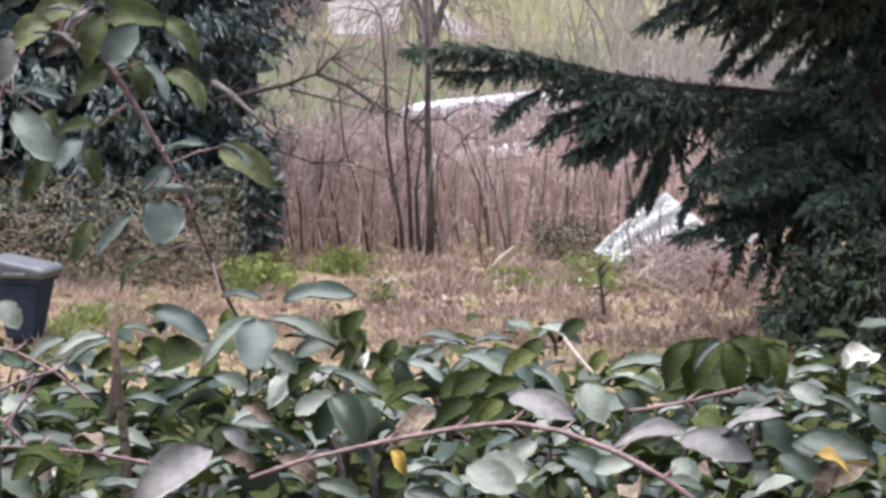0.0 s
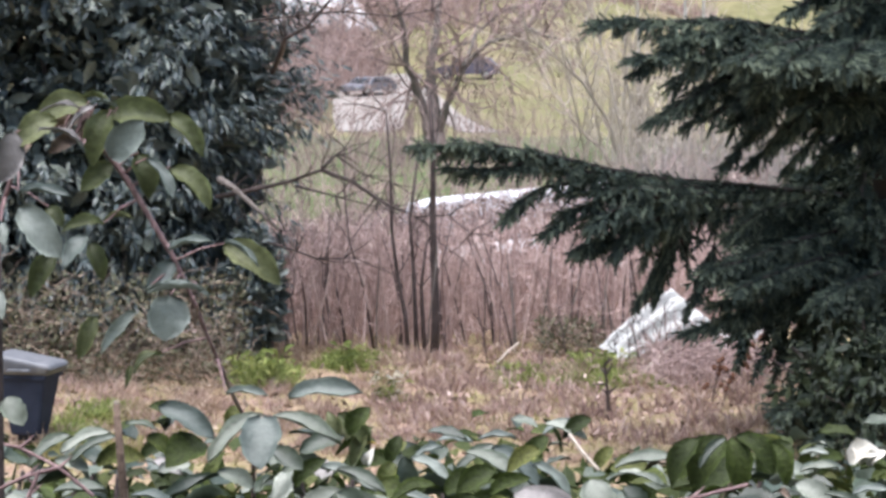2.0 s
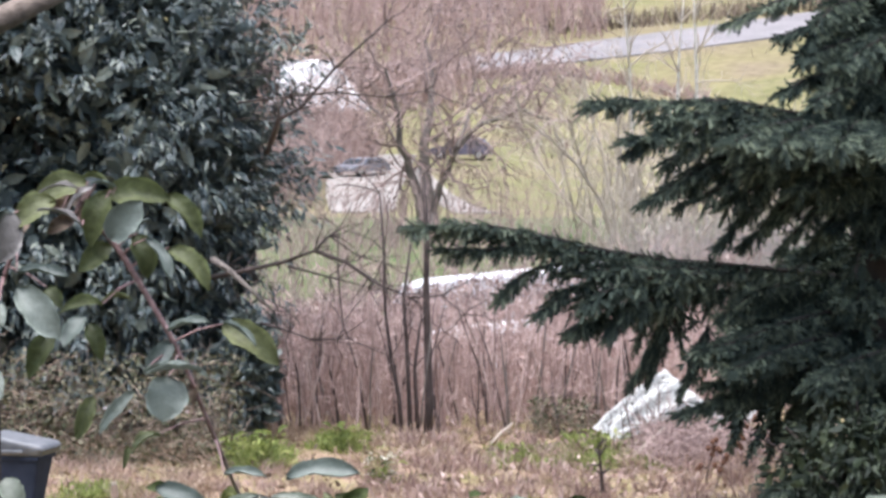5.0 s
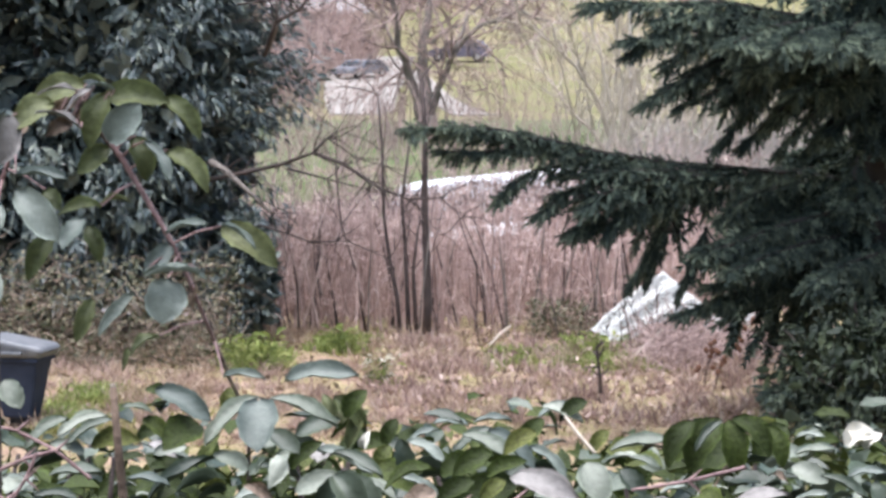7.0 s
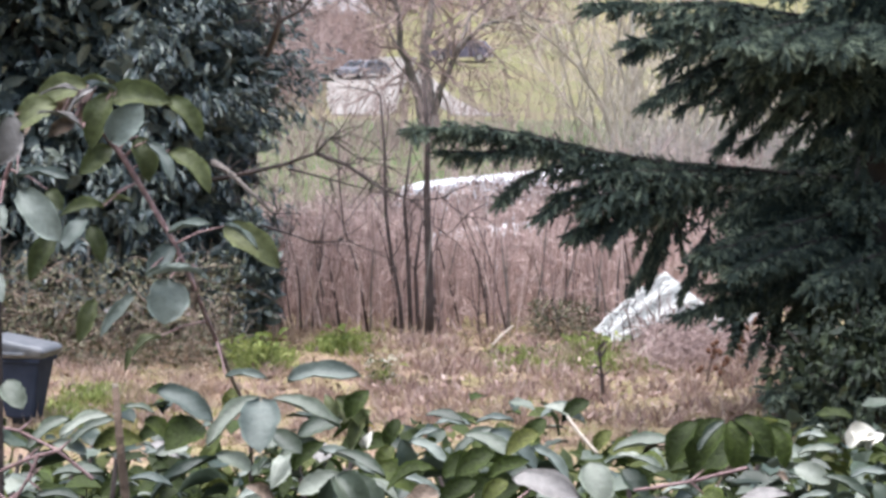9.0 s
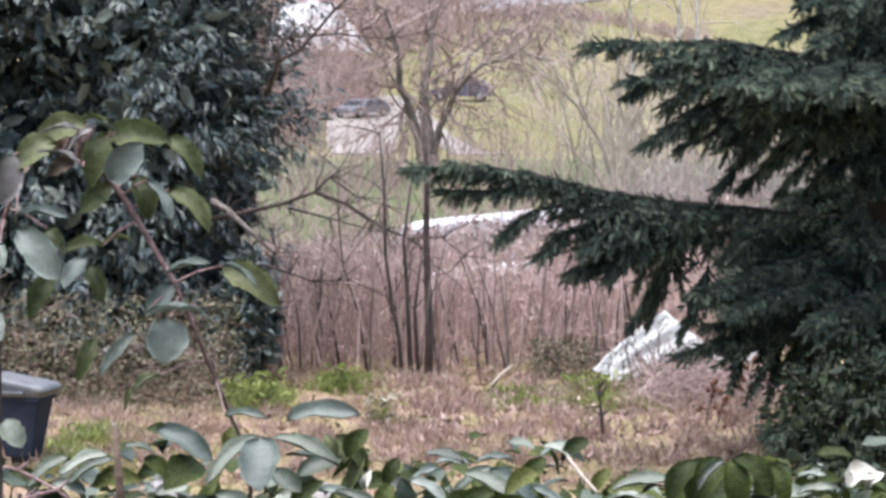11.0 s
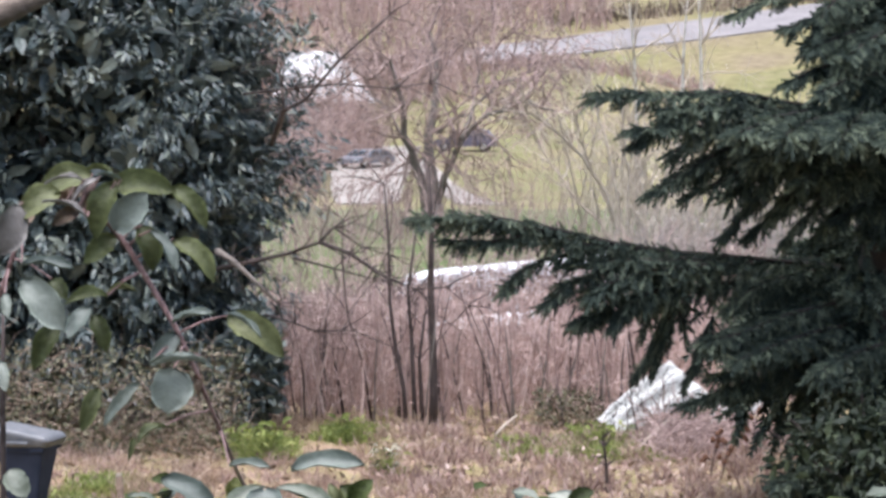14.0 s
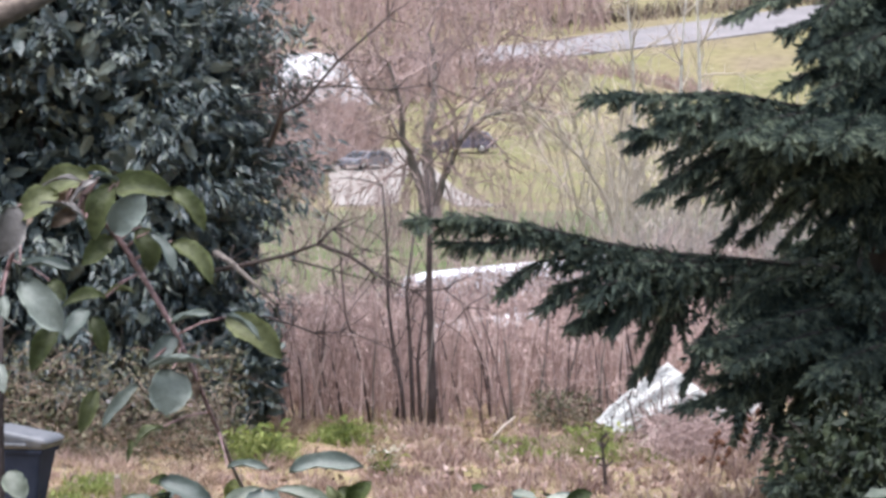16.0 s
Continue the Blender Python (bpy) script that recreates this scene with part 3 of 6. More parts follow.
# ---- house, cars ----
def house():
    cx, cy = -8.4, 254.0
    z = ground_z(cx, cy)
    home = thing("house", "brown brick house with a pale hipped roof", "house", at=(cx, cy, z))
    w, d, h = 6.4, 6.0, 2.7
    part("wall", as_mesh("wall", bevelled_box((w, d, h), (0, 0, h / 2), 0.02), M["brick"]), home)
    bm = bmesh.new()
    e, top = 0.4, 3.4
    corners = [bm.verts.new(c) for c in ((-w / 2 - e, -d / 2 - e, h), (w / 2 + e, -d / 2 - e, h), (w / 2 + e, d / 2 + e, h), (-w / 2 - e, d / 2 + e, h))]
    low = [bm.verts.new(v.co - Vector((0, 0, 0.2))) for v in corners]
    ridge = [bm.verts.new((-2.4, 0, h + top)), bm.verts.new((1.0, 0, h + top))]
    for f in ((corners[0], corners[1], ridge[1], ridge[0]), (corners[1], corners[2], ridge[1]), (corners[2], corners[3], ridge[0], ridge[1]), (corners[3], corners[0], ridge[0]), tuple(low[::-1])):
        bm.faces.new(f)
    for i in range(4):
        j = (i + 1) % 4
        bm.faces.new((low[i], low[j], corners[j], corners[i]))
    part("roof", as_mesh("roof", bm, M["slate"]), home, "slate roof with its sky sheen put into a pale colour")
    for x in (-2.0, 0.1, 2.1):
        win = part("window", as_mesh("window", bevelled_box((1.2, 0.08, 1.1), (x, -d / 2 - 0.02, 1.6), 0.01), M["white"]), home)
        part("pane", as_mesh("pane", bevelled_box((1.0, 0.03, 0.9), (x, -d / 2 - 0.06, 1.6), 0), M["glass"]), win)


house()


def car(at, turn, paint, label, length=4.3, height=1.48, van=False):
    """A saloon, estate or van: shaped shell, panes, wheels and lamps. It points along +x."""
    ob = thing("van" if van else "car", label, "van" if van else "car", at=at)
    ob.rotation_euler = (0, 0, radians(turn))
    L, H, W = length, height, 1.95 if van else 1.76
    if van:
        outline = [(-0.5, 0.16), (-0.5, 0.90), (-0.47, 0.98), (0.22, 0.98), (0.30, 0.95), (0.40, 0.56), (0.49, 0.44), (0.5, 0.18)]
    else:
        outline = [(-0.5, 0.24), (-0.49, 0.60), (-0.44, 0.68), (-0.36, 0.95), (-0.28, 1.0), (0.04, 1.0), (0.12, 0.96), (0.25, 0.65), (0.44, 0.56), (0.49, 0.46), (0.5, 0.22)]
    bm = bmesh.new()
    rings = []
    for y, k in ((-W / 2, 0.0), (-W / 2 + 0.09, 1.0), (W / 2 - 0.09, 1.0), (W / 2, 0.0)):
        ring = []
        for x, z in outline:
            tuck = 0.14 * max(0, z - 0.62) / 0.38 if not van else 0.05 * max(0, z - 0.5)
            yy = y * (1 - tuck)
            ring.append(bm.verts.new((x * L * (1 if k else 0.985), yy, z * H * (1 if k else 0.985) + (0 if k else 0.01))))
        rings.append(ring)
    n = len(outline)
    for a, b in zip(rings, rings[1:]):
        for i in range(n):
            j = (i + 1) % n
            bm.faces.new((a[i], b[i], b[j], a[j]))
    bm.faces.new(rings[0])
    bm.faces.new(rings[-1][::-1])
    bmesh.ops.recalc_face_normals(bm, faces=bm.faces[:])
    part("body", as_mesh("body", bm, M[paint], False), ob)
    panes = ((0.20, 0.34, 0.60, 0.90),) if van else ((-0.34, -0.13, 0.67, 0.92), (-0.11, 0.12, 0.67, 0.92))
    for side in (-1, 1):
        for a, b, lo, hi in panes:
            s = Soup()
            y = lambda z: side * ((W / 2) * (1 - (0.14 * max(0, z - 0.62) / 0.38 if not van else 0.05 * max(0, z - 0.5))) + 0.006)
            quad = [(a * L, y(lo), lo * H), (b * L, y(lo), lo * H), ((b - 0.05) * L, y(hi), hi * H), ((a + 0.03) * L, y(hi), hi * H)]
            inner = [(p[0], p[1] - side * 0.02, p[2]) for p in quad]
            s.add(quad + inner, [(0, 1, 2, 3), (4, 7, 6, 5), (0, 4, 5, 1), (1, 5, 6, 2), (2, 6, 7, 3), (3, 7, 4, 0)])
            part("side_window", s.mesh("side_window", M["glass"]), ob, "dark glass")
    s = Soup()
    x0, z0, x1, z1 = (0.305, 0.94, 0.395, 0.58) if van else (0.128, 0.94, 0.245, 0.67)
    g = 0.012
    quad = [(x0 * L + g, -0.62, z0 * H + g), (x0 * L + g, 0.62, z0 * H + g), (x1 * L + g, 0.72, z1 * H + g), (x1 * L + g, -0.72, z1 * H + g)]
    s.add(quad + [(p[0] - 0.02, p[1], p[2] - 0.02) for p in quad], [(0, 1, 2, 3), (4, 7, 6, 5), (0, 4, 5, 1), (1, 5, 6, 2), (2, 6, 7, 3), (3, 7, 4, 0)])
    part("windscreen", s.mesh("windscreen", M["glass"]), ob, "dark glass")
    for x in (-0.31 * L, 0.31 * L):
        for side in (-1, 1):
            y = side * (W / 2 - 0.08)
            tyre = Soup()
            tyre.tube([(x, y - 0.11, 0.32), (x, y - 0.09, 0.32), (x, y + 0.09, 0.32), (x, y + 0.11, 0.32)], [0.27, 0.32, 0.32, 0.27], 18)
            wheel = part("wheel", tyre.mesh("wheel", M["rubber"]), ob, "black tyre")
            rim = Soup()
            rim.tube([(x, y + side * 0.10, 0.32), (x, y + side * 0.125, 0.32)], [0.2, 0.17], 14)
            part("rim", rim.mesh("rim", M["chrome"]), wheel, "metal rim")
    for side in (-1, 1):
        part("headlight", as_mesh("headlight", bevelled_box((0.10, 0.30, 0.13), (0.485 * L, side * 0.62, 0.42 * H), 0.03), M["chrome"]), ob)
    return ob


car((1.543, 246, ground_z(0, 246)), 172, "car_paint", "plum-grey estate car parked on the grass hillside")
car((-4.927, 231, ground_z(0, 231) + 0.09), 232, "blue_paint", "low grey car parked at the head of the driveway", 3.8, 1.12)
car((1.049, 73.5, ground_z(1.049, 73.5) + 0.04), 180, "white_paint", "white panel van on the valley road", 5.4, 1.98, True).rotation_euler = (0, radians(5.6), radians(180))
car((1.500, 65.5, ground_z(1.500, 65.5) + 0.04), 0, "white_paint", "white car half hidden behind the cane thicket", 4.3, 1.42).rotation_euler = (0, radians(-5.6), 0)


# ---- laurel ----
LEAF = [(0, 0, 0), (0.28, 0.12, 0.05), (0.30, 0, 0.02), (0.28, -0.12, 0.05), (0.66, 0.12, 0.0), (0.68, 0, -0.04), (0.66, -0.12, 0.0), (1.0, 0, -0.17)]
LEAF_FACES = [(0, 2, 1), (0, 3, 2), (1, 2, 5, 4), (2, 3, 6, 5), (4, 5, 7), (5, 6, 7)]


def leafy_mass(name, label, category, centre, radii, shoots, per, size, mat, trunk_r, fill, singles=0, hollow=None):
    """An evergreen: trunk, limbs and shoots each carrying a whorl of leaves, with an uneven outline."""
    bush = thing(name, label, category)

    def sunk(p):
        """The points pressed in by an added hollow that shades the crown's front: its x, z, breadth, height and depth.
        """
        if hollow:
            hx, hz, wide, high, depth = hollow
            p[:, 1] += depth * np.exp(-((p[:, 0] - hx) / wide) ** 2 - ((p[:, 2] - hz) / high) ** 2) * (p[:, 1] < centre[1])
        return p

    centre, radii = np.array(centre), np.array(radii)
    d = rng.normal(size=(shoots, 3))
    d /= np.linalg.norm(d, axis=1, keepdims=True)
    swell = np.array([0.97 + 0.16 * noise.noise(Vector(q) * 2.3) + 0.34 * max(-0.55, min(0.22, noise.noise(Vector(q) * 9.0))) for q in d])
    flat = np.linalg.norm(d[:, :2], axis=1)
    under = d[:, 2] < 0
    d[under, :2] *= (np.minimum(1.0, 0.35 + flat[under]) / flat[under])[:, None]
    tips = centre + d * radii * (swell * rng.uniform(0.84, 1.02, shoots))[:, None]
    tips[:, 0] = centre[0] + (tips[:, 0] - centre[0]) * np.interp(tips[:, 2], (0.5, 2.2, 2.7, 3.4, 4.0, 4.8, 5.6), (0.84, 0.86, 1.0, 1.02, 0.96, 0.99, 1.14))
    tips = sunk(tips)
    floor = np.array([ground_z(t[0], t[1]) + 0.25 for t in tips])
    keep = tips[:, 2] > floor
    tips, d = tips[keep], d[keep]
    out = d + np.array([0, 0, 0.1]) + rng.normal(size=d.shape) * 0.35
    out /= np.linalg.norm(out, axis=1, keepdims=True)
    n = len(tips)
    along = rng.uniform(-0.30, 0.06, (n, per))
    at = (tips[:, None, :] + out[:, None, :] * along[:, :, None] * 1.1).reshape(-1, 3) + rng.normal(size=(n * per, 3)) * 0.03
    droop = rng.uniform(0.2, 0.9, (n, 1, 1)) * np.array([0, 0, -1.0])
    way = (out[:, None, :] * 0.9 + droop + rng.normal(size=(n, per, 3)) * 0.45).reshape(-1, 3)
    up = np.repeat(out * np.array([0.5, 0.5, 0.2]) + np.array([0, 0, 0.8]), per, axis=0) + rng.normal(size=way.shape) * 0.35
    frames = placed(way, up, size * rng.uniform(0.6, 1.2, len(at)), at)
    q = rng.normal(size=(fill, 3))
    q = q / np.linalg.norm(q, axis=1, keepdims=True) * (rng.uniform(0.3, 0.85, fill) ** 0.6)[:, None]
    inner = sunk(centre + q * radii * 0.92)
    inner = inner[inner[:, 2] > 0.3 + np.array([ground_z(t[0], t[1]) for t in inner])]
    frames2 = placed(rng.normal(size=inner.shape), rng.normal(size=inner.shape), size * 2.1 * np.ones(len(inner)), inner, 1.6)
    order = np.argsort(at[:, 1])
    one = Soup()
    one.add([Vector(v) for v in LEAF], LEAF_FACES)
    single = one.mesh("leaf", M[mat])
    for i in order[:singles * 6:6]:
        leaf = part("leaf", single, bush)
        leaf.matrix_basis = Matrix([list(r) for r in frames[i]] + [[0, 0, 0, 1]])
    frames = np.delete(frames, order[:singles * 6:6], axis=0) if singles else frames
    part("foliage", stamped("foliage", LEAF, LEAF_FACES, np.concatenate([frames, frames2]), M[mat]), bush, "", "stuff")
    gz = ground_z(centre[0], centre[1])
    base = Vector((centre[0], centre[1], gz - 0.1))
    for k in range(14):
        wood = Soup()
        t = Vector(tips[int(rng.integers(0, n))])
        mid = base.lerp(t, 0.5) + Vector((0, 0, 0.3))
        wood.tube([base + Vector(rng.normal(size=3)) * 0.05, base.lerp(mid, 0.5), mid, t], [trunk_r, trunk_r * 0.7, trunk_r * 0.4, 0.008], 5, cap=False)
        part("branch", wood.mesh("branch", M["dark_bark"]), bush)
    return bush


def hedge_leaves():
    n = 9000
    x, y = rng.uniform(-4.8, 6.2, n), rng.uniform(68.9, 71.0, n)
    low = np.array([ground_z(a, b) for a, b in zip(x, y)])
    top = np.array([2.04 + 0.20 * noise.noise((a * 0.9, 4, 0)) + 0.15 * noise.noise((a * 3, 7, 0)) for a in x])
    z = low + top * rng.uniform(0.3, 1.0, n)
    frames = placed(rng.normal(size=(n, 3)), rng.normal(size=(n, 3)), rng.uniform(0.07, 0.14, n), np.stack([x, y, z], axis=1), 1.6)
    tagged(new("hedge_leaves", stamped("hedge_leaves", LEAF, LEAF_FACES, frames, M["beech"])), "brown withered leaves clinging to the roadside hedge", "hedge", kind="stuff")


hedge_leaves()
leafy_mass("laurel_tree", "large dark glossy evergreen laurel", "tree", (-5.007, 46, 3.3), (3.34, 2.2, 4.3), 4300, 10, 0.165, "laurel", 0.12, 14000, 280, (-5.3, 3.6, 0.9, 0.75, 1.3))

leafy_mass("laurel_bush", "low dark evergreen shoots at the edge of the cane thicket", "shrub", (-2.38, 44.6, 0.78), (0.36, 0.45, 0.95), 240, 10, 0.12, "laurel", 0.02, 1500)


# ---- spruce ----
def shoot_shape(steps, around, reach, forward):
    """A needled shoot one unit long: flat needles standing off one spine in every direction."""
    verts, faces = [(i / steps, 0, 0) for i in range(steps + 1)], []
    for i in range(steps):
        for k in range(around):
            a = 2 * math.pi * (k / around + 0.37 * i)
            q = reach * (1 - 0.35 * i / steps)
            verts.append(((i + 0.5) / steps + forward, math.cos(a) * q, math.sin(a) * q))
            faces.append((i, i + 1, len(verts) - 1))
    return verts, faces


TWIG, TWIG_FACES = shoot_shape(6, 4, 0.17, 0.16)
COARSE, COARSE_FACES = shoot_shape(4, 4, 0.24, 0.24)


def spruce_branch(tree, line, spread, hang, density=1.0, twig=0.155, coarse=False):
    """One limb with flat feathered side sprays that sag and turn up at the tip, and curtains hanging from its inner part."""
    pts = np.array(line, float)
    t = np.linspace(0, len(pts) - 1, 40)
    axis = np.stack([np.interp(t, range(len(pts)), pts[:, i]) for i in range(3)], axis=1)
    for _ in range(2):
        axis[1:-1] = (axis[:-2] + axis[1:-1] + axis[2:]) / 3
    length = float(np.linalg.norm(np.diff(axis, axis=0), axis=1).sum())
    wood = Soup()
    wood.tube(axis[::3], [0.012 + 0.018 * min(1.0, length / 3) * (1 - i / 13) for i in range(14)], 5)
    at, way, big = [], [], []
    gap = twig * 0.42

    def spray_of(p, d, reach, sag, aside, lift):
        n = max(2, int(reach / gap))
        for j in range(n):
            s = (j + 0.3) / n
            c = p + d * reach * s + np.array([0, 0, -sag * reach * s * s + lift * reach * s ** 3])
            lean = d + np.array([0, 0, -2 * sag * s + 3 * lift * s * s])
            at.append(c)
            way.append(lean + rng.normal(size=3) * 0.10)
            big.append(1.0)
            for side in (1, -1):
                if rng.uniform() < 0.75:
                    at.append(c)
                    way.append(lean * 0.8 + aside * rng.uniform(0.4, 0.8) * side + rng.normal(size=3) * 0.12)
                    big.append(rng.uniform(0.6, 1.05) * (1.1 - 0.4 * s))
        return p + d * reach * 0.6 + np.array([0, 0, -sag * reach * 0.36])

    count = max(5, int(length * 18 * density))
    for k in range(count):
        q = (k + rng.uniform()) / count
        i = min(int(q * 39), 38)
        p = axis[i] + (axis[i + 1] - axis[i]) * (q * 39 - i)
        fwd = axis[i + 1] - axis[i]
        fwd = fwd / (np.linalg.norm(fwd) + 1e-9)
        side = np.cross(fwd, (0, 0, 1)) * (1 if k % 2 else -1)
        taper = 0.30 + 0.70 * min(1, (1 - q) * 1.6)
        reach = spread * taper * rng.uniform(0.55, 1.2)
        d = fwd * rng.uniform(0.7, 1.2) + side * rng.uniform(0.3, 0.9) + np.array([0, 0, rng.uniform(-0.22, 0.22)])
        d /= np.linalg.norm(d)
        aside = np.cross(d, (0, 0, 1)) + np.array([0, 0, 0.25])
        mid = spray_of(p, d, reach, 0.45, aside, 0.22)
        if rng.uniform() < 0.35:
            at.append(p)
            way.append(fwd + np.array([0, 0, rng.uniform(0.3, 1.0)]) + rng.normal(size=3) * 0.2)
            big.append(rng.uniform(0.5, 0.9))
        if hang and rng.uniform() < 0.85 * min(1, 1.35 - q):
            drop = np.array([0, 0, -0.7]) + fwd * rng.uniform(0.3, 1.0) + side * rng.uniform(-0.1, 0.5)
            start = p + (mid - p) * rng.uniform(0, 1.2)
            spray_of(start, drop / np.linalg.norm(drop), hang * taper * rng.uniform(0.5, 1.3), 0.25, np.cross(fwd, (0, 0, 1)) + fwd * 0.5, 0.0)
    at, way = np.array(at), np.array(way)
    frames = placed(way, rng.normal(size=way.shape), twig * np.array(big) * rng.uniform(0.85, 1.2, len(at)), at)
    limb = part("branch", wood.mesh("branch", M["spruce_bark"]), tree)
    shape, faces = (COARSE, COARSE_FACES) if coarse else (TWIG, TWIG_FACES)
    part("needles", stamped("needles", shape, faces, frames, M["needle"]), limb, "", "stuff")


def spruce():
    tree = thing("spruce", "dark green spruce with drooping layered branches", "tree")
    x, y = 4.445, 37.0
    trunk = Soup()
    trunk.tube([(x, y, -0.2), (x, y, 3), (x, y, 6), (x, y, 15.5)], [0.26, 0.22, 0.17, 0.02], 9)
    part("trunk", trunk.mesh("trunk", M["spruce_bark"], True), tree)
    B = lambda *a, **k: spruce_branch(tree, *a, **k)
    B([(4.452, 37.000, 2.480), (2.930, 36.200, 2.670), (2.211, 35.600, 2.754), (1.515, 35.000, 2.820), (0.901, 34.600, 3.004), (0.301, 34.300, 3.116), (-0.261, 34.000, 3.162)], 0.27, 0.13, density=1.0)
    B([(2.211, 35.600, 2.754), (1.629, 35.100, 2.870), (1.066, 34.700, 3.027), (0.516, 34.300, 3.148), (0.086, 34.100, 3.179)], 0.14, 0.06)
    B([(1.515, 35.000, 2.792), (0.961, 34.800, 2.732), (0.740, 34.700, 2.591), (0.576, 34.600, 2.439)], 0.07, 0.05)
    B([(0.955, 34.600, 3.031), (0.626, 34.400, 2.933), (0.301, 34.300, 2.911), (0.032, 34.200, 2.943)], 0.12, 0.05)
    B([(2.336, 35.800, 2.721), (1.635, 35.200, 2.577), (1.241, 35.000, 2.490), (0.989, 34.800, 2.283)], 0.26, 0.2, density=1.1)
    B([(2.632, 36.000, 2.653), (1.928, 35.500, 2.347), (1.553, 35.200, 2.211), (1.297, 35.000, 2.093)], 0.26, 0.16, density=1.2)
    B([(2.610, 35.700, 2.502), (2.077, 35.200, 2.394), (1.791, 35.000, 2.270), (1.649, 34.900, 2.084)], 0.24, 0.14, density=1.2)
    B([(2.603, 35.600, 2.620), (2.015, 35.100, 2.605), (1.616, 34.800, 2.502), (1.422, 34.700, 2.345)], 0.24, 0.16, density=1.2)
    B([(2.858, 36.000, 2.596), (2.324, 35.600, 2.564), (1.916, 35.300, 2.637), (1.630, 35.100, 2.693)], 0.24, 0.16)
    B([(2.577, 36.000, 2.115), (2.338, 35.800, 2.237), (2.079, 35.700, 2.193), (1.979, 35.600, 1.948)], 0.1, 0.08)
    B([(2.282, 35.800, 2.214), (2.220, 35.700, 1.996), (2.153, 35.700, 1.816), (2.098, 35.700, 1.659)], 0.13, 0.16, density=2.2)
    B([(2.194, 35.750, 2.161), (2.119, 35.700, 1.940), (2.025, 35.700, 1.715), (1.930, 35.700, 1.535)], 0.09, 0.12, density=1.8)
    B([(2.338, 35.800, 2.169), (2.399, 35.700, 2.024), (2.411, 35.700, 1.929)], 0.04, 0.03)
    B([(2.694, 35.900, 2.094), (2.598, 35.800, 1.876), (2.513, 35.700, 1.659), (2.418, 35.700, 1.479)], 0.10, 0.12, density=1.6)
    B([(4.442, 37.000, 4.104), (3.603, 36.200, 4.185), (2.874, 35.600, 4.333), (2.291, 35.200, 4.309), (1.840, 35.000, 4.339), (1.480, 34.900, 4.313)], 0.36, 0.2, density=1.15)
    B([(3.794, 36.400, 4.114), (2.867, 35.500, 4.212), (2.285, 35.100, 4.135), (1.864, 34.900, 3.838)], 0.28, 0.18, density=1.1)
    B([(3.604, 36.200, 4.032), (2.804, 35.400, 3.992), (2.225, 35.000, 4.000), (1.831, 34.800, 3.965)], 0.22, 0.14)
    B([(3.718, 36.200, 3.976), (2.821, 35.600, 3.781), (2.356, 35.300, 3.551), (2.013, 35.100, 3.338)], 0.26, 0.2, density=1.2)
    B([(3.775, 36.200, 3.891), (3.165, 35.700, 3.678), (2.759, 35.500, 3.461), (2.391, 35.400, 3.326)], 0.3, 0.18)
    B([(3.832, 36.200, 3.806), (3.287, 35.800, 3.451), (2.999, 35.700, 3.174), (2.766, 35.700, 2.894)], 0.16, 0.14)
    B([(4.003, 36.200, 3.664), (3.522, 35.900, 3.363), (3.233, 35.800, 3.086), (3.037, 35.800, 2.917)], 0.14, 0.16)
    B([(4.117, 36.200, 3.607), (3.803, 35.900, 3.279), (3.570, 35.800, 3.058), (3.402, 35.800, 2.861)], 0.16, 0.16)
    B([(4.446, 37.000, 3.525), (4.062, 36.200, 3.267), (3.872, 36.000, 3.049), (3.703, 36.000, 2.879)], 0.2, 0.16)
    B([(4.443, 37.000, 3.931), (3.753, 36.000, 3.996), (3.229, 35.200, 3.996), (2.811, 34.800, 3.949)], 0.34, 0.3, density=1.2)
    B([(4.444, 37.000, 3.757), (3.924, 36.000, 3.771), (3.396, 35.200, 3.792), (3.031, 34.800, 3.704)], 0.34, 0.3, density=1.2)
    B([(4.671, 37.000, 3.583), (4.263, 36.000, 3.613), (3.838, 35.200, 3.582), (3.468, 34.800, 3.486)], 0.34, 0.3, density=1.2)
    B([(4.438, 37.000, 4.740), (3.975, 36.000, 4.638), (3.653, 35.600, 4.544), (3.356, 35.400, 4.407)], 0.14, 0.1)
    B([(4.436, 37.000, 5.029), (4.030, 36.000, 4.908), (3.763, 35.600, 4.822), (3.565, 35.400, 4.728)], 0.16, 0.14)
    B([(4.432, 37.000, 5.663), (3.745, 36.000, 5.469), (3.251, 35.500, 5.265), (2.836, 35.300, 5.080)], 0.09, 0.08)
    B([(4.433, 37.000, 5.433), (3.972, 36.000, 5.217), (3.706, 35.600, 5.072), (3.391, 35.500, 4.960)], 0.1, 0.12)
    B([(4.434, 37.000, 5.318), (3.971, 36.000, 5.301), (3.761, 35.600, 5.128), (3.641, 35.500, 4.905)], 0.1, 0.12)
    B([(4.723, 37.000, 4.509), (4.370, 36.000, 4.514), (3.965, 35.400, 4.462), (3.647, 35.000, 4.328)], 0.3, 0.3, density=1.2)
    B([(4.719, 37.000, 5.029), (4.480, 36.000, 4.964), (4.184, 35.400, 4.849), (3.919, 35.000, 4.683)], 0.3, 0.3, density=1.2)
    B([(4.454, 37.000, 2.247), (3.481, 36.000, 2.115), (2.924, 35.400, 1.952), (2.523, 35.000, 1.906)], 0.3, 0.22, density=1.2)
    B([(4.456, 37.000, 1.985), (3.632, 35.800, 1.932), (3.185, 35.200, 1.832), (2.829, 34.900, 1.721)], 0.30, 0.16, density=1.1)
    B([(4.457, 37.000, 1.781), (3.484, 36.000, 1.568), (2.868, 35.500, 1.428), (2.402, 35.300, 1.267)], 0.22, 0.14, density=1.2)
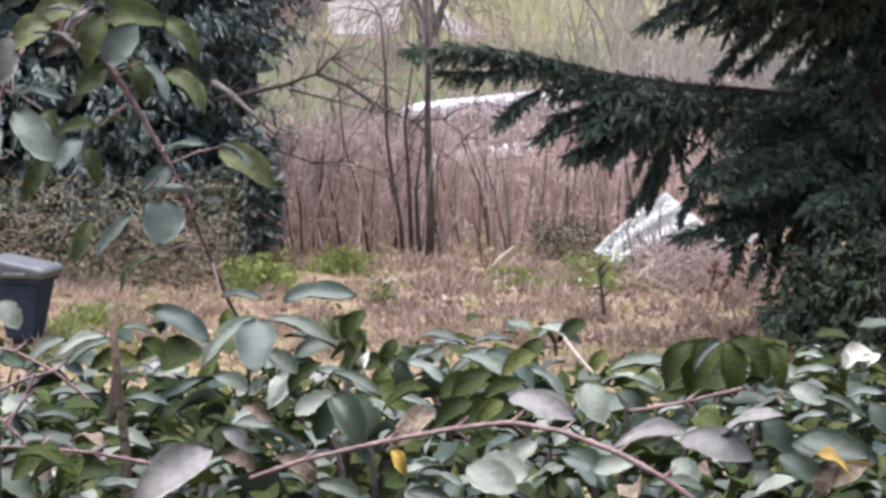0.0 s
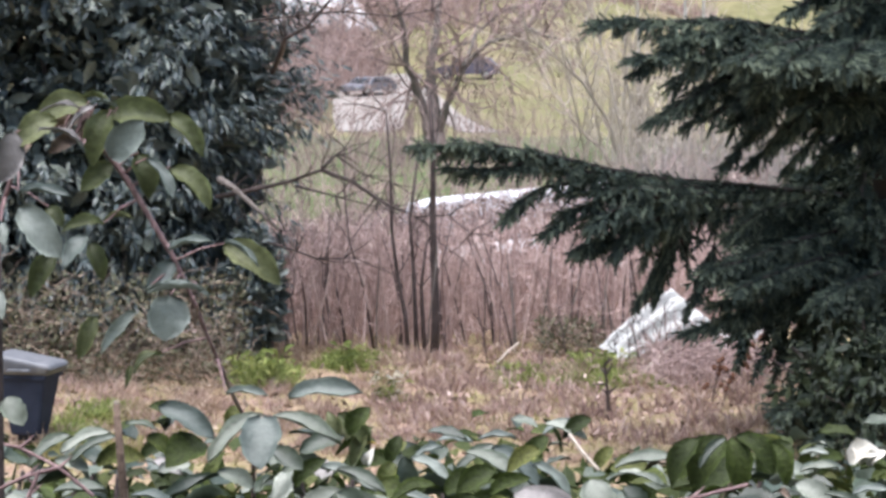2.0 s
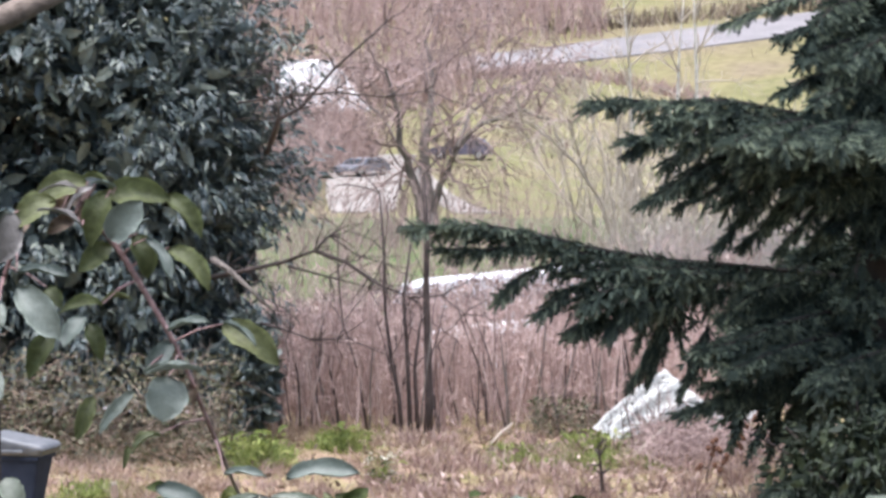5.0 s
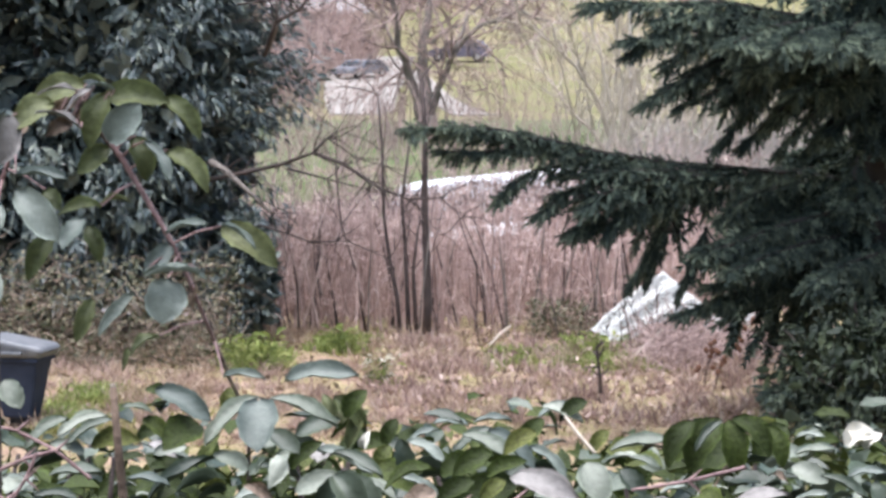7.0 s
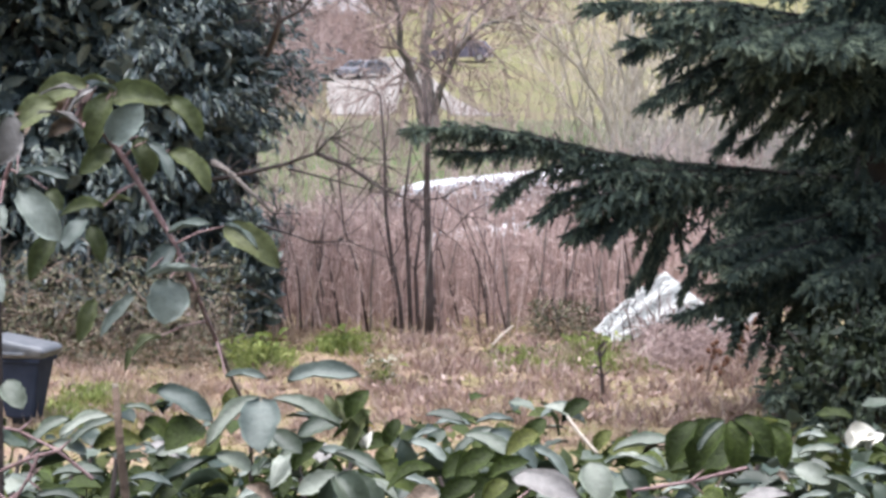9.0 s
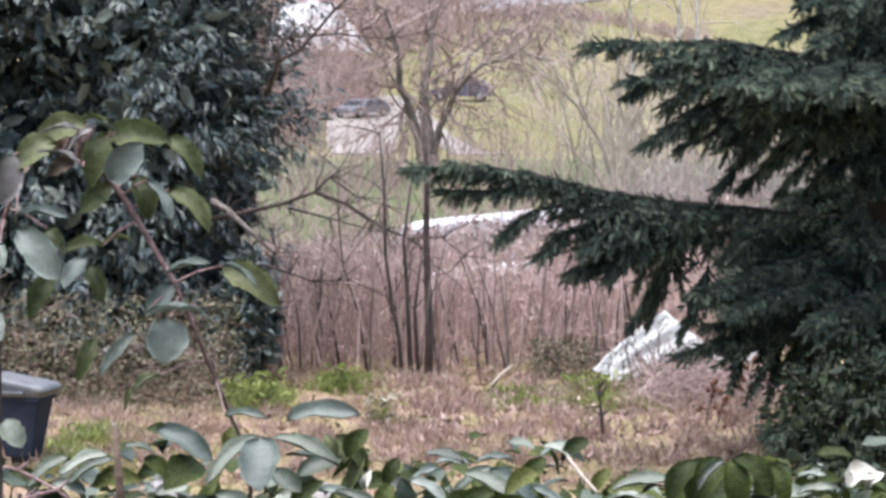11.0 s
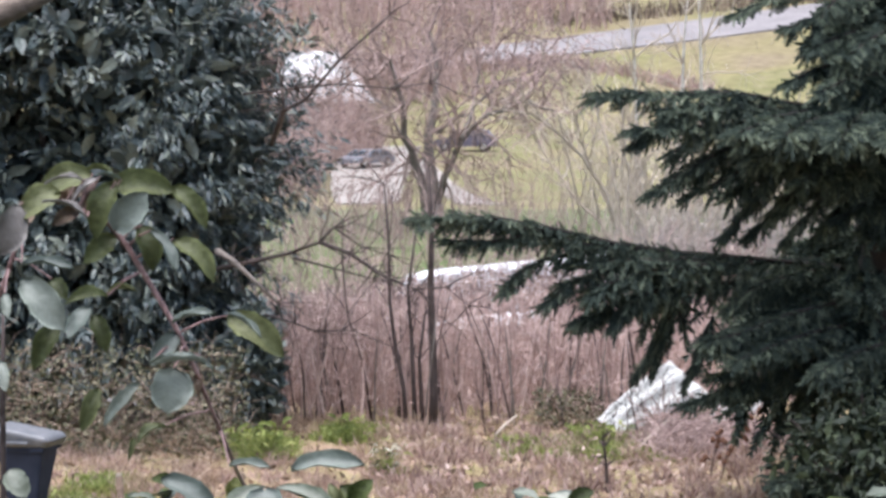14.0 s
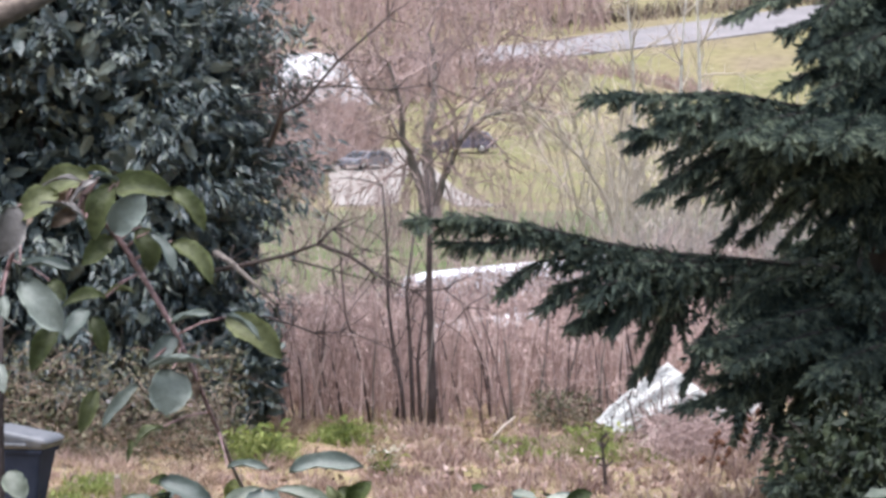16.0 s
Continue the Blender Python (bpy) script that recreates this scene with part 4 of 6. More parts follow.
    B([(4.455, 37.000, 2.014), (3.653, 36.000, 1.803), (3.110, 35.600, 1.611), (2.659, 35.400, 1.528)], 0.24, 0.16, density=1.2)
    B([(4.550, 37.814, 2.431), (3.750, 36.996, 2.480), (3.241, 36.485, 2.396), (2.882, 36.281, 2.181)], 0.3, 0.24, density=1.2)
    B([(4.551, 37.814, 2.312), (3.772, 37.201, 2.176), (3.269, 36.792, 2.030), (2.879, 36.588, 1.698)], 0.26, 0.3, density=1.4)
    B([(4.742, 37.000, 1.781), (4.388, 36.000, 1.803), (3.937, 35.000, 1.774), (3.631, 34.700, 1.635)], 0.36, 0.3, density=1.2)
    B([(3.101, 36.200, 2.613), (2.554, 35.700, 2.614), (1.972, 35.300, 2.526), (1.461, 35.000, 2.380)], 0.26, 0.2, density=1.2)
    B([(2.930, 36.200, 2.642), (2.310, 35.400, 2.676), (1.845, 35.000, 2.710), (1.179, 34.800, 2.666)], 0.22, 0.16, density=1.2)
    B([(2.931, 36.200, 2.414), (2.443, 35.700, 2.389), (2.089, 35.400, 2.353), (1.801, 35.200, 2.200)], 0.22, 0.18, density=1.2)
    B([(3.717, 36.200, 4.089), (3.098, 35.600, 4.182), (2.567, 35.200, 4.216), (2.115, 35.000, 4.164)], 0.32, 0.24, density=1.2)
    B([(3.795, 36.400, 4.028), (3.133, 36.000, 4.036), (2.661, 35.700, 3.930), (2.257, 35.500, 3.739)], 0.36, 0.3, density=1.2)
    B([(3.853, 36.400, 3.886), (3.247, 36.000, 3.839), (2.829, 35.700, 3.706), (2.508, 35.500, 3.517)], 0.36, 0.3, density=1.2)
    B([(3.967, 36.400, 3.772), (3.474, 36.000, 3.613), (3.110, 35.700, 3.454), (2.871, 35.500, 3.322)], 0.34, 0.26, density=1.2)
    B([(4.446, 37.000, 3.525), (3.969, 36.400, 3.487), (3.588, 36.000, 3.331), (3.344, 35.800, 3.170)], 0.34, 0.26, density=1.2)
    B([(4.731, 37.000, 3.293), (4.427, 36.400, 3.259), (4.153, 36.000, 3.190), (3.906, 35.800, 3.058)], 0.3, 0.22, density=1.2)
    B([(4.549, 37.814, 2.668), (3.908, 37.405, 2.603), (3.343, 36.996, 2.538), (2.979, 36.792, 2.377)], 0.3, 0.3, density=1.4)
    B([(4.455, 37.000, 2.131), (3.848, 36.800, 2.029), (3.359, 36.500, 1.918), (2.999, 36.300, 1.745)], 0.28, 0.18, density=1.3)
    B([(4.457, 37.000, 1.781), (3.840, 36.700, 1.631), (3.399, 36.300, 1.493), (3.033, 36.000, 1.349)], 0.36, 0.2, density=1.2)
    B([(4.442, 37.000, 4.133), (3.856, 35.400, 4.130), (3.459, 34.200, 4.069), (3.150, 33.200, 3.958)], 0.55, 0.3, density=1.2)
    B([(4.442, 37.000, 4.162), (4.133, 35.400, 4.141), (3.864, 34.000, 4.073), (3.648, 33.000, 3.936)], 0.55, 0.3, density=1.2)
    B([(4.442, 37.000, 4.133), (4.383, 35.400, 4.102), (4.290, 34.000, 4.046), (4.217, 33.000, 3.910)], 0.55, 0.3, density=1.2)
    B([(4.442, 37.000, 4.162), (3.676, 35.800, 4.152), (3.192, 34.800, 4.096), (2.800, 34.000, 3.966)], 0.55, 0.3, density=1.2)
    B([(4.570, 35.600, 0.768), (4.030, 34.800, 0.736), (3.531, 34.200, 0.696), (3.144, 33.800, 0.668)], 0.24, 0.14, density=1.1)
    B([(4.800, 36.500, 0.784), (4.273, 35.000, 0.779), (3.831, 34.000, 0.676), (3.534, 33.700, 0.445)], 0.34, 0.2, density=1.1)
    B([(4.914, 36.500, 0.900), (4.493, 35.000, 0.890), (4.152, 34.000, 0.784), (3.958, 33.700, 0.552)], 0.34, 0.2, density=1.1)
    tiers = (5.969, 5.335, 4.411, 2.846, 2.148, 1.507, 0.865)
    for k in range(34):
        z = 0.046 + (k + 0.5) / 34 * (6.716 - 0.046)
        if 2.672 < z < 3.049:
            continue
        low = z < 2.643
        a = rng.uniform(-1.0, -0.1) * math.pi
        reach = rng.uniform(1.0, 1.6) if low else rng.uniform(0.7, 1.1)
        reach *= 1.0 if min(abs(z - t) for t in tiers) < 0.16 else 0.62
        reach *= 0.75 if z < 1.274 else 1.0
        tip = (x + math.cos(a) * reach * (1.15 if low else 0.6), y + math.sin(a) * reach * 0.9, z - 0.25 * reach)
        mid = ((x + tip[0]) / 2, (y + tip[1]) / 2, z - 0.05)
        B([(x, y, z), mid, tip], 0.45 if low else 0.35, 0.4 if low else 0.35, density=0.95, twig=0.23, coarse=True)
    for k in range(16):
        z = 1.099 + (k + 0.5) / 16 * (3.020 - 1.099)
        a = (0.12 + 0.8 * ((k * 0.618) % 1)) * math.pi
        tip = (x + math.cos(a) * 1.7, y + math.sin(a) * 1.2, z - 0.35)
        B([(x, y, z), ((x + tip[0]) / 2, (y + tip[1]) / 2, z), tip], 0.6, 0.6, density=0.7, twig=0.30, coarse=True)
    # The crown above, behind and beyond: unseen limbs added to shade those below.
    for k in range(40):
        above = k < 20
        z = 7.9 + k / 20 * 7.0 if above else 0.8 + (k - 20) / 20 * 6.2
        a = (k * 0.382 * 2 if above else -0.22 + 0.7 * ((k * 0.382) % 1)) * math.pi
        reach = 2.3 * (15.4 - z) / 8 if above else 2.1
        tip = (x + math.cos(a) * reach, y + math.sin(a) * reach, z - 0.2 * reach)
        B([(x, y, z), ((x + tip[0]) / 2, (y + tip[1]) / 2, z), tip], 0.8, 0.5, density=0.35, twig=0.38, coarse=True)


spruce()
leafy_mass("ivy_bush", "dark ivy-covered bush at the foot of the spruce", "shrub", (4.10, 34.25, 0.58), (1.22, 0.85, 0.98), 480, 12, 0.085, "ivy", 0.04, 1600)


# ---- edge of the lawn ----
def multi_stem():
    tree = thing("sapling_clump", "clump of slender dark upright stems", "tree")
    for pts, r, m in (
        ([(-0.457, 45.400, -0.041), (-0.499, 45.400, 0.496), (-0.599, 45.400, 0.997), (-0.670, 45.400, 1.569), (-0.683, 45.400, 2.354), (-0.740, 45.400, 3.066)], 0.032, "dark_bark"),
        ([(-0.351, 45.500, -0.052), (-0.372, 45.500, 0.487), (-0.400, 45.500, 1.132), (-0.443, 45.500, 1.705), (-0.350, 45.500, 2.420)], 0.036, "dark_bark"),
        ([(-0.135, 45.200, -0.092), (-0.114, 45.200, 0.443), (-0.135, 45.200, 1.156), (-0.156, 45.200, 1.867), (-0.142, 45.200, 2.506), (-0.191, 45.200, 3.286)], 0.064, "dark_bark"),
        ([(-0.226, 45.000, -0.035), (-0.198, 45.000, 0.462), (-0.141, 45.000, 0.888), (-0.078, 45.000, 1.455)], 0.014, "bark"),
        ([(-0.258, 45.600, -0.098), (-0.280, 45.600, 0.406), (-0.301, 45.600, 0.837), (-0.229, 45.600, 1.412)], 0.036, "dark_bark"),
        ([(-0.900, 46.200, 0.349), (-1.045, 46.200, 0.786), (-1.226, 46.200, 1.368), (-1.283, 46.200, 1.950), (-1.289, 46.200, 2.603)], 0.018, "dark_bark"),
    ):
        pts = [Vector(p) for p in pts]
        pts[0].z = ground_z(0, 45) - 0.1
        s = Soup()
        n = len(pts)
        s.tube(pts, [r * (1 - 0.6 * i / (n - 1)) for i in range(n)], 7)
        stem = part("stem", s.mesh("stem", M[m], True), tree)
        for i in range(2, n):
            for _ in range(2):
                t = Soup()
                t.tube(limb_points(pts[i], Vector(rng.normal(size=3)) * 0.5 + Vector((0, 0, 0.8)), 0.6, 3, 0.15, 0), [0.008, 0.007, 0.006, 0.004], 4)
                part("twig", t.mesh("twig", M["dark_bark"]), stem)


multi_stem()


def dead_branches():
    snag = thing("dead_branches", "grey dead branches reaching out of the laurel", "branch")
    for pts, r in (
        ([(-2.754, 44.000, 2.302), (-2.544, 43.600, 2.207), (-2.280, 43.500, 1.974), (-1.989, 43.400, 1.707)], 0.035),
        ([(-2.802, 44.200, 2.069), (-2.364, 43.800, 2.175), (-1.874, 43.600, 2.296), (-1.494, 43.500, 2.438), (-1.306, 43.400, 2.628)], 0.027),
        ([(-1.494, 43.500, 2.438), (-1.119, 43.500, 2.302), (-0.844, 43.400, 2.116), (-0.640, 43.400, 1.994), (-0.334, 43.400, 1.877)], 0.022),
        ([(-1.806, 43.600, 2.241), (-1.324, 43.500, 2.124), (-0.846, 43.500, 1.994)], 0.014),
        ([(-1.320, 43.400, 2.628), (-0.982, 43.500, 2.384), (-0.641, 43.500, 2.281)], 0.010),
        ([(-2.179, 44.200, 1.513), (-1.820, 43.900, 1.431), (-1.541, 43.800, 1.335), (-1.231, 43.800, 1.348)], 0.014),
        ([(-0.334, 43.400, 1.877), (0.041, 43.400, 1.898), (0.313, 43.400, 1.673)], 0.010),
        ([(-2.114, 44.400, 3.589), (-1.956, 44.000, 4.012), (-1.672, 43.800, 4.152), (-1.255, 43.600, 4.632), (-0.638, 43.400, 5.174)], 0.022),
        ([(-2.067, 44.600, 3.689), (-1.944, 44.200, 3.975), (-1.960, 44.100, 4.287), (-2.019, 44.200, 4.596)], 0.021),
        ([(-2.460, 44.400, 4.214), (-1.826, 44.200, 4.286), (-1.267, 44.000, 4.343), (-0.644, 43.800, 4.289), (-0.164, 43.600, 4.359)], 0.012),
    ):
        s = Soup()
        pts = [Vector(p) for p in pts]
        n = len(pts)
        s.tube(pts, [1.3 * r * (1 - 0.6 * i / (n - 1)) for i in range(n)], 6)
        limb = part("branch", s.mesh("branch", M["bark" if r in (0.035, 0.021) else "dark_bark"], True), snag)
        for i in range(1, n):
            for _ in range(5):
                d = (pts[i] - pts[i - 1]).normalized() + Vector(rng.normal(size=3)) * 0.8
                t = Soup()
                t.tube(limb_points(pts[i], d, rng.uniform(0.2, 0.7), 4, 0.25, 0.02), [0.009, 0.008, 0.006, 0.005, 0.003], 4)
                part("twig", t.mesh("twig", M["dark_bark"]), limb)


dead_branches()


def loose_leaves(name, label, count, box, size, mat, category):
    """Small leaves scattered through a volume over the ground."""
    (x0, x1), (y0, y1), (z0, z1) = box
    x, y = rng.uniform(x0, x1, count), rng.uniform(y0, y1, count)
    z = np.array([ground_z(a, b) for a, b in zip(x, y)]) + z0 + (z1 - z0) * rng.uniform(0, 1, count) ** 1.4
    frames = placed(rng.normal(size=(count, 3)), rng.normal(size=(count, 3)), size * rng.uniform(0.5, 1.3, count), np.stack([x, y, z], axis=1), 1.5)
    tagged(new(name, stamped(name, LEAF, LEAF_FACES, frames, M[mat])), label, category, kind="stuff")


def bramble_tangle(name, label, count, box, mat, length=(0.5, 1.4), radius=0.006, rise=0.9):
    s = Soup()
    (x0, x1), (y0, y1), top = box
    for _ in range(count):
        x, y = rng.uniform(x0, x1), rng.uniform(y0, y1)
        z = ground_z(x, y) + bumps(x, y) + rng.uniform(-0.05, 1.0) ** 2 * top
        pts = limb_points((x, y, z), (rng.normal(), rng.normal() * 0.6, rise * rng.uniform(0, 1)), rng.uniform(*length), 5, 0.3, -0.12)
        g = ground_z(x, y) - 0.02
        pts = [Vector((p.x, p.y, max(p.z, g))) for p in pts]
        r = radius * rng.uniform(0.5, 1.4)
        s.tube(pts, [r, r, r * 0.9, r * 0.8, r * 0.6, r * 0.4], 3, cap=False)
    ob = new(name, s.mesh(name, M[mat]))
    return tagged(ob, label, "brambles", kind="stuff")


bramble_tangle("bramble_tangle", "tangle of dead brown bramble stems under the laurel", 800, ((-5.692, -2.387), (41.6, 43.6), 1.2), "bramble", (0.2, 0.8), 0.0065, 1.3)
loose_leaves("bramble_leaves", "small olive and brown leaves caught in the bramble tangle", 4600, ((-5.692, -2.320), (41.4, 43.8), (0.0, 1.25)), 0.07, "bramble_leaf", "leaves")
loose_leaves("bush_leaves", "low dark olive scrub leaves before the canes", 700, ((1.15, 2.0), (44.9, 45.7), (0.0, 0.5)), 0.07, "bramble_leaf", "leaves")
bramble_tangle("low_scrub", "low dark brown scrub stems before the canes", 120, ((1.15, 2.0), (44.9, 45.7), 0.4), "bramble", (0.2, 0.5), 0.007, 1.2)
bramble_tangle("dead_stems", "heap of dead pinkish stems beneath the spruce", 900, ((2.42, 3.885), (41.0, 43.9), 0.40), "twig", (0.3, 0.8))
bramble_tangle("dead_stems", "dark brown heap of dead stems under a white sheet", 300, ((2.549, 3.524), (43.8, 45.2), 0.36), "bramble", (0.2, 0.5), 0.008, 0.6)
bramble_tangle("dead_stems", "thin dark dead stems standing before a white sheet", 90, ((2.1, 3.5), (43.6, 44.1), 0.5), "bramble", (0.2, 0.45), 0.007, 2.2)
loose_leaves("leaf_litter", "brown dead leaves caught in a heap of stems", 450, ((2.514, 3.524), (43.6, 45.0), (0.0, 0.3)), 0.08, "leaf_rust", "litter")


def white_sheet():
    bm = bmesh.new()
    nx, ny = 26, 30
    grid = []
    a, b, c, d = (Vector(p) for p in ((1.908, 44.6, 0.183), (2.225, 44.2, 0.028), (2.855, 45.2, 0.85), (3.351, 44.6, 0.465)))
    for j in range(ny):
        row = []
        for i in range(nx):
            u, v = i / (nx - 1), j / (ny - 1)
            p = (a.lerp(c, u)).lerp(b.lerp(d, u), v)
            fold = math.sin(v * 17 + 2.2 * noise.noise((u * 2.5, v * 2, 3)) + 1.5 * u)
            p += Vector((-0.3, -1, 0.35)) * (0.055 * fold * (0.4 + 0.6 * u) + 0.05 * noise.noise((u * 4, v * 4, 1)))
            p.z += 0.06 * noise.noise((u * 5, 0, 1)) * (1 - v) + 0.05 * math.sin(math.pi * u)
            row.append(bm.verts.new(p))
        grid.append(row)
    for j in range(ny - 1):
        for i in range(nx - 1):
            bm.faces.new((grid[j][i], grid[j][i + 1], grid[j + 1][i + 1], grid[j + 1][i]))
    bmesh.ops.solidify(bm, geom=bm.faces[:], thickness=0.006)
    ob = new("plastic_sheet", as_mesh("plastic_sheet", bm, M["sheet"], True))
    tagged(ob, "crumpled white plastic sheet slumped beside the cane thicket", "tarpaulin")


white_sheet()


def sheet_scrap():
    bm = bevelled_box((0.62, 0.34, 0.26), (3.640, 44.200, 0.440), 0.06, 1.15, 4)
    for v in bm.verts:
        v.co += Vector((0, 0, 0.08 * noise.noise(v.co * 6) + 0.25 * (v.co.x - 3.6)))
    bmesh.ops.translate(bm, verts=bm.verts[:], vec=(0, 0, -0.06))
    ob = new("plastic_sack", as_mesh("plastic_sack", bm, M["sheet"], True))
    tagged(ob, "crumpled white plastic sack lying in dead stems", "sack")


sheet_scrap()

BLADE = [(0, 0.035, 0), (0, -0.035, 0), (0.55, 0.028, 0.0), (0.55, -0.028, 0.0), (1.0, 0, -0.18)]
BLADE_FACES = [(0, 1, 3, 2), (2, 3, 4)]


def blades(name, label, count, xr, yr, size, mat, wide=1.0, lean=0.6, tufts=0, category="grass", spread=0.07):
    if tufts:
        cx, cy = rng.uniform(*xr, tufts), rng.uniform(*yr, tufts)
        pick = rng.integers(0, tufts, count)
        x, y = cx[pick] + rng.normal(size=count) * spread, cy[pick] + rng.normal(size=count) * spread
    else:
        x, y = rng.uniform(*xr, count), rng.uniform(*yr, count)
    z = np.array([ground_z(a, b) + bumps(a, b) - 0.01 for a, b in zip(x, y)])
    way = np.stack([rng.normal(size=count) * lean, rng.normal(size=count) * lean, np.ones(count)], axis=1)
    frames = placed(way, rng.normal(size=(count, 3)), size * rng.uniform(0.4, 1.2, count), np.stack([x, y, z], axis=1), wide)
    ob = new(name, stamped(name, BLADE, BLADE_FACES, frames, M[mat]))
    return tagged(ob, label, category, kind="stuff")


blades("dead_grass", "matted straw-coloured dead grass over the lawn", 30000, (-5.6, 5.6), (33, 47), 0.12, "straw", 1.1, 1.3)
blades("grass_tufts", "pinkish dry grass tufts standing in the lawn", 12000, (-5, 5), (35, 46), 0.18, "straw", 0.9, 0.7, 200)
blades("red_tufts", "reddish-brown dead stalks standing in the lawn", 4800, (-0.6, 4.2), (36, 44.5), 0.24, "pink_straw", 1.2, 0.5, 150)
blades("grass_tufts", "straw-pale and pinkish dry grass tufts near the bin", 6500, (-4.4, 0.6), (36, 41.5), 0.19, "pink_straw", 0.8, 0.8, 130)
blades("tussocks", "coarse straw-coloured tussocks leaning in the lawn", 3000, (-4.6, 4.4), (36.5, 45.2), 0.30, "straw", 0.8, 0.95, 36, "grass", spread=0.11)
blades("moss_patches", "low green moss and grass around the bin", 3600, (-4.087, -2.599), (35, 38.4), 0.12, "moss", 2.0, 0.9, 60, "grass", spread=0.16)
blades("moss_patches", "dull yellow-green moss and short grass patches over the lawn", 8000, (-5.4, 5), (34, 46), 0.10, "moss", 2.2, 0.9, 420, "grass", spread=0.16)
blades("moss_patches", "strip of yellow-green short grass before the canes", 5200, (0.7, 2.4), (41.8, 43.8), 0.11, "moss", 2.0, 0.9, 60, "grass", spread=0.2)
blades("moss_patches", "soft green grass cushion beside the bin", 2600, (-4.1, -3.3), (37.6, 39.4), 0.13, "moss", 1.6, 0.9, 30, "grass", spread=0.14)
loose_leaves("leaf_litter", "pale and brown dead leaves and stalks littering the lawn", 1500, ((-5, 5), (35, 46), (0.0, 0.10)), 0.105, "straw", "litter")
loose_leaves("leaf_litter", "pinkish dead leaves and stalks littering the lawn", 1500, ((-0.8, 4.4), (36, 46), (0.0, 0.14)), 0.10, "pink_straw", "litter")
loose_leaves("leaf_litter", "dark rotten leaves littering the lawn", 800, ((-5, 5), (35, 46), (0.0, 0.10)), 0.10, "leaf_rust", "litter")
for k, (ua, ub, va, vb) in enumerate((
    (-2.467, -1.816, 41.4, 43.6), (-1.546, -0.856, 43.2, 44.8), (0.647, 1.659, 41.6, 43.6), (1.659, 2.468, 41.4, 42.8),
    (1.629, 2.388, 43, 44.6), (-4.000, -3.572, 38.2, 39.6), (-4.027, -3.679, 36, 38))):
    blades("green_weeds", "patch of fresh bright green weeds in the dead grass", 2300, (ua, ub), (va, vb), 0.15, "fresh", 2.8, 0.8, 34, "weeds")


def dry_stalk(at, height, mat, label, head=0, r=0.012, lean=None):
    """A dead weed: one stem with short side shoots, and seed heads where it has them."""
    ob = thing("dry_stalk", label, "weed", "weeds on the lawn")
    x, y = at
    z = ground_z(x, y) + bumps(x, y) - 0.03
    s = Soup()
    pts = limb_points((x, y, z), (rng.normal() * 0.12 if lean is None else lean, 0, 1), height, 6, 0.08 if lean is None else 0.03, 0)
    s.tube(pts, [r * (1 - 0.1 * i) for i in range(7)], 6)
    stem = part("stem", s.mesh("stem", M[mat]), ob)
    for i in range(3, 7):
        for _ in range(2):
            t = Soup()
            tw = limb_points(pts[i], rough_dirs(1, (0.7, 0.5, 0.3), (0, 0, 0.8))[0], height * rng.uniform(0.15, 0.35), 3, 0.15, 0)
            t.tube(tw, [r * 0.5, r * 0.45, r * 0.4, r * 0.25], 4)
            part("twig", t.mesh("twig", M[mat]), stem)
            if head:
                h = Soup()
                h.tube([tw[2], tw[2].lerp(tw[3], 0.5), tw[3], tw[3] + Vector((0, 0, 0.03))], [0.008, 0.030, 0.034, 0.008], 6)
                part("seed_head", h.mesh("seed_head", M["dock"]), stem, "rusty brown seed head")


for at, h, mat, label, head, r in (
    ((1.775, 38.5), 0.62, "dark_bark", "dark dead weed stalk with bare side shoots", 0, 0.027),
    ((1.805, 43.6), 0.30, "bramble", "short pale dead weed stalk", 0, 0.010),
    ((2.959, 39.8), 0.48, "dark_bark", "dead dock stalk with rusty seed heads", 1, 0.012),
    ((3.042, 39.5), 0.40, "dark_bark", "dead dock stalk with rusty seed heads", 1, 0.012),
    ((3.430, 40.2), 0.62, "dark_bark", "dead dock stalk with rusty seed heads", 1, 0.012),
    ((0.843, 39.5), 0.35, "bramble", "thin pale dead weed stalk", 0, 0.009),
    ((2.089, 38.5), 0.40, "cane", "thin pinkish dead weed stalk", 0, 0.009),
    ((2.360, 39.5), 0.38, "cane", "thin pinkish dead weed stalk", 0, 0.009),
    ((2.093, 43.9), 0.42, "dark_bark", "thin dark dead stalk before a white sheet", 0, 0.011),
    ((2.263, 44), 0.55, "dark_bark", "thin dark dead stalk before a white sheet", 0, 0.010),
    ((2.422, 44), 0.70, "dark_bark", "thin dark dead stalk before a white sheet", 0, 0.012),
    ((2.587, 44.1), 0.72, "dark_bark", "thin dark dead stalk before a white sheet", 0, 0.010),
    ((2.739, 44.1), 0.80, "dark_bark", "thin dark dead stalk before a white sheet", 0, 0.011),
    ((0.042, 44.6), 0.5, "dark_bark", "thin dark dead weed stalk at the cane edge", 0, 0.010),
    ((0.534, 44.8), 0.6, "dark_bark", "thin dark dead weed stalk at the cane edge", 0, 0.010),
    ((1.518, 44.8), 0.55, "dark_bark", "thin dark dead weed stalk at the cane edge", 0, 0.010),
):
    dry_stalk(at, h, mat, label, head, r, -0.1 if r > 0.02 else None)


def leaning_stick(a, b, r, label):
    s = Soup()
    a, b = Vector(a), Vector(b)
    a.z = ground_z(a.x, a.y) + bumps(a.x, a.y)
    s.tube([a, a.lerp(b, 0.5) + Vector((0, 0, 0.02)), b], [r, r * 0.9, r * 0.7], 6)
    tagged(new("stick", s.mesh("stick", M["pale_twig"], True)), label, "stick", "sticks by the canes")


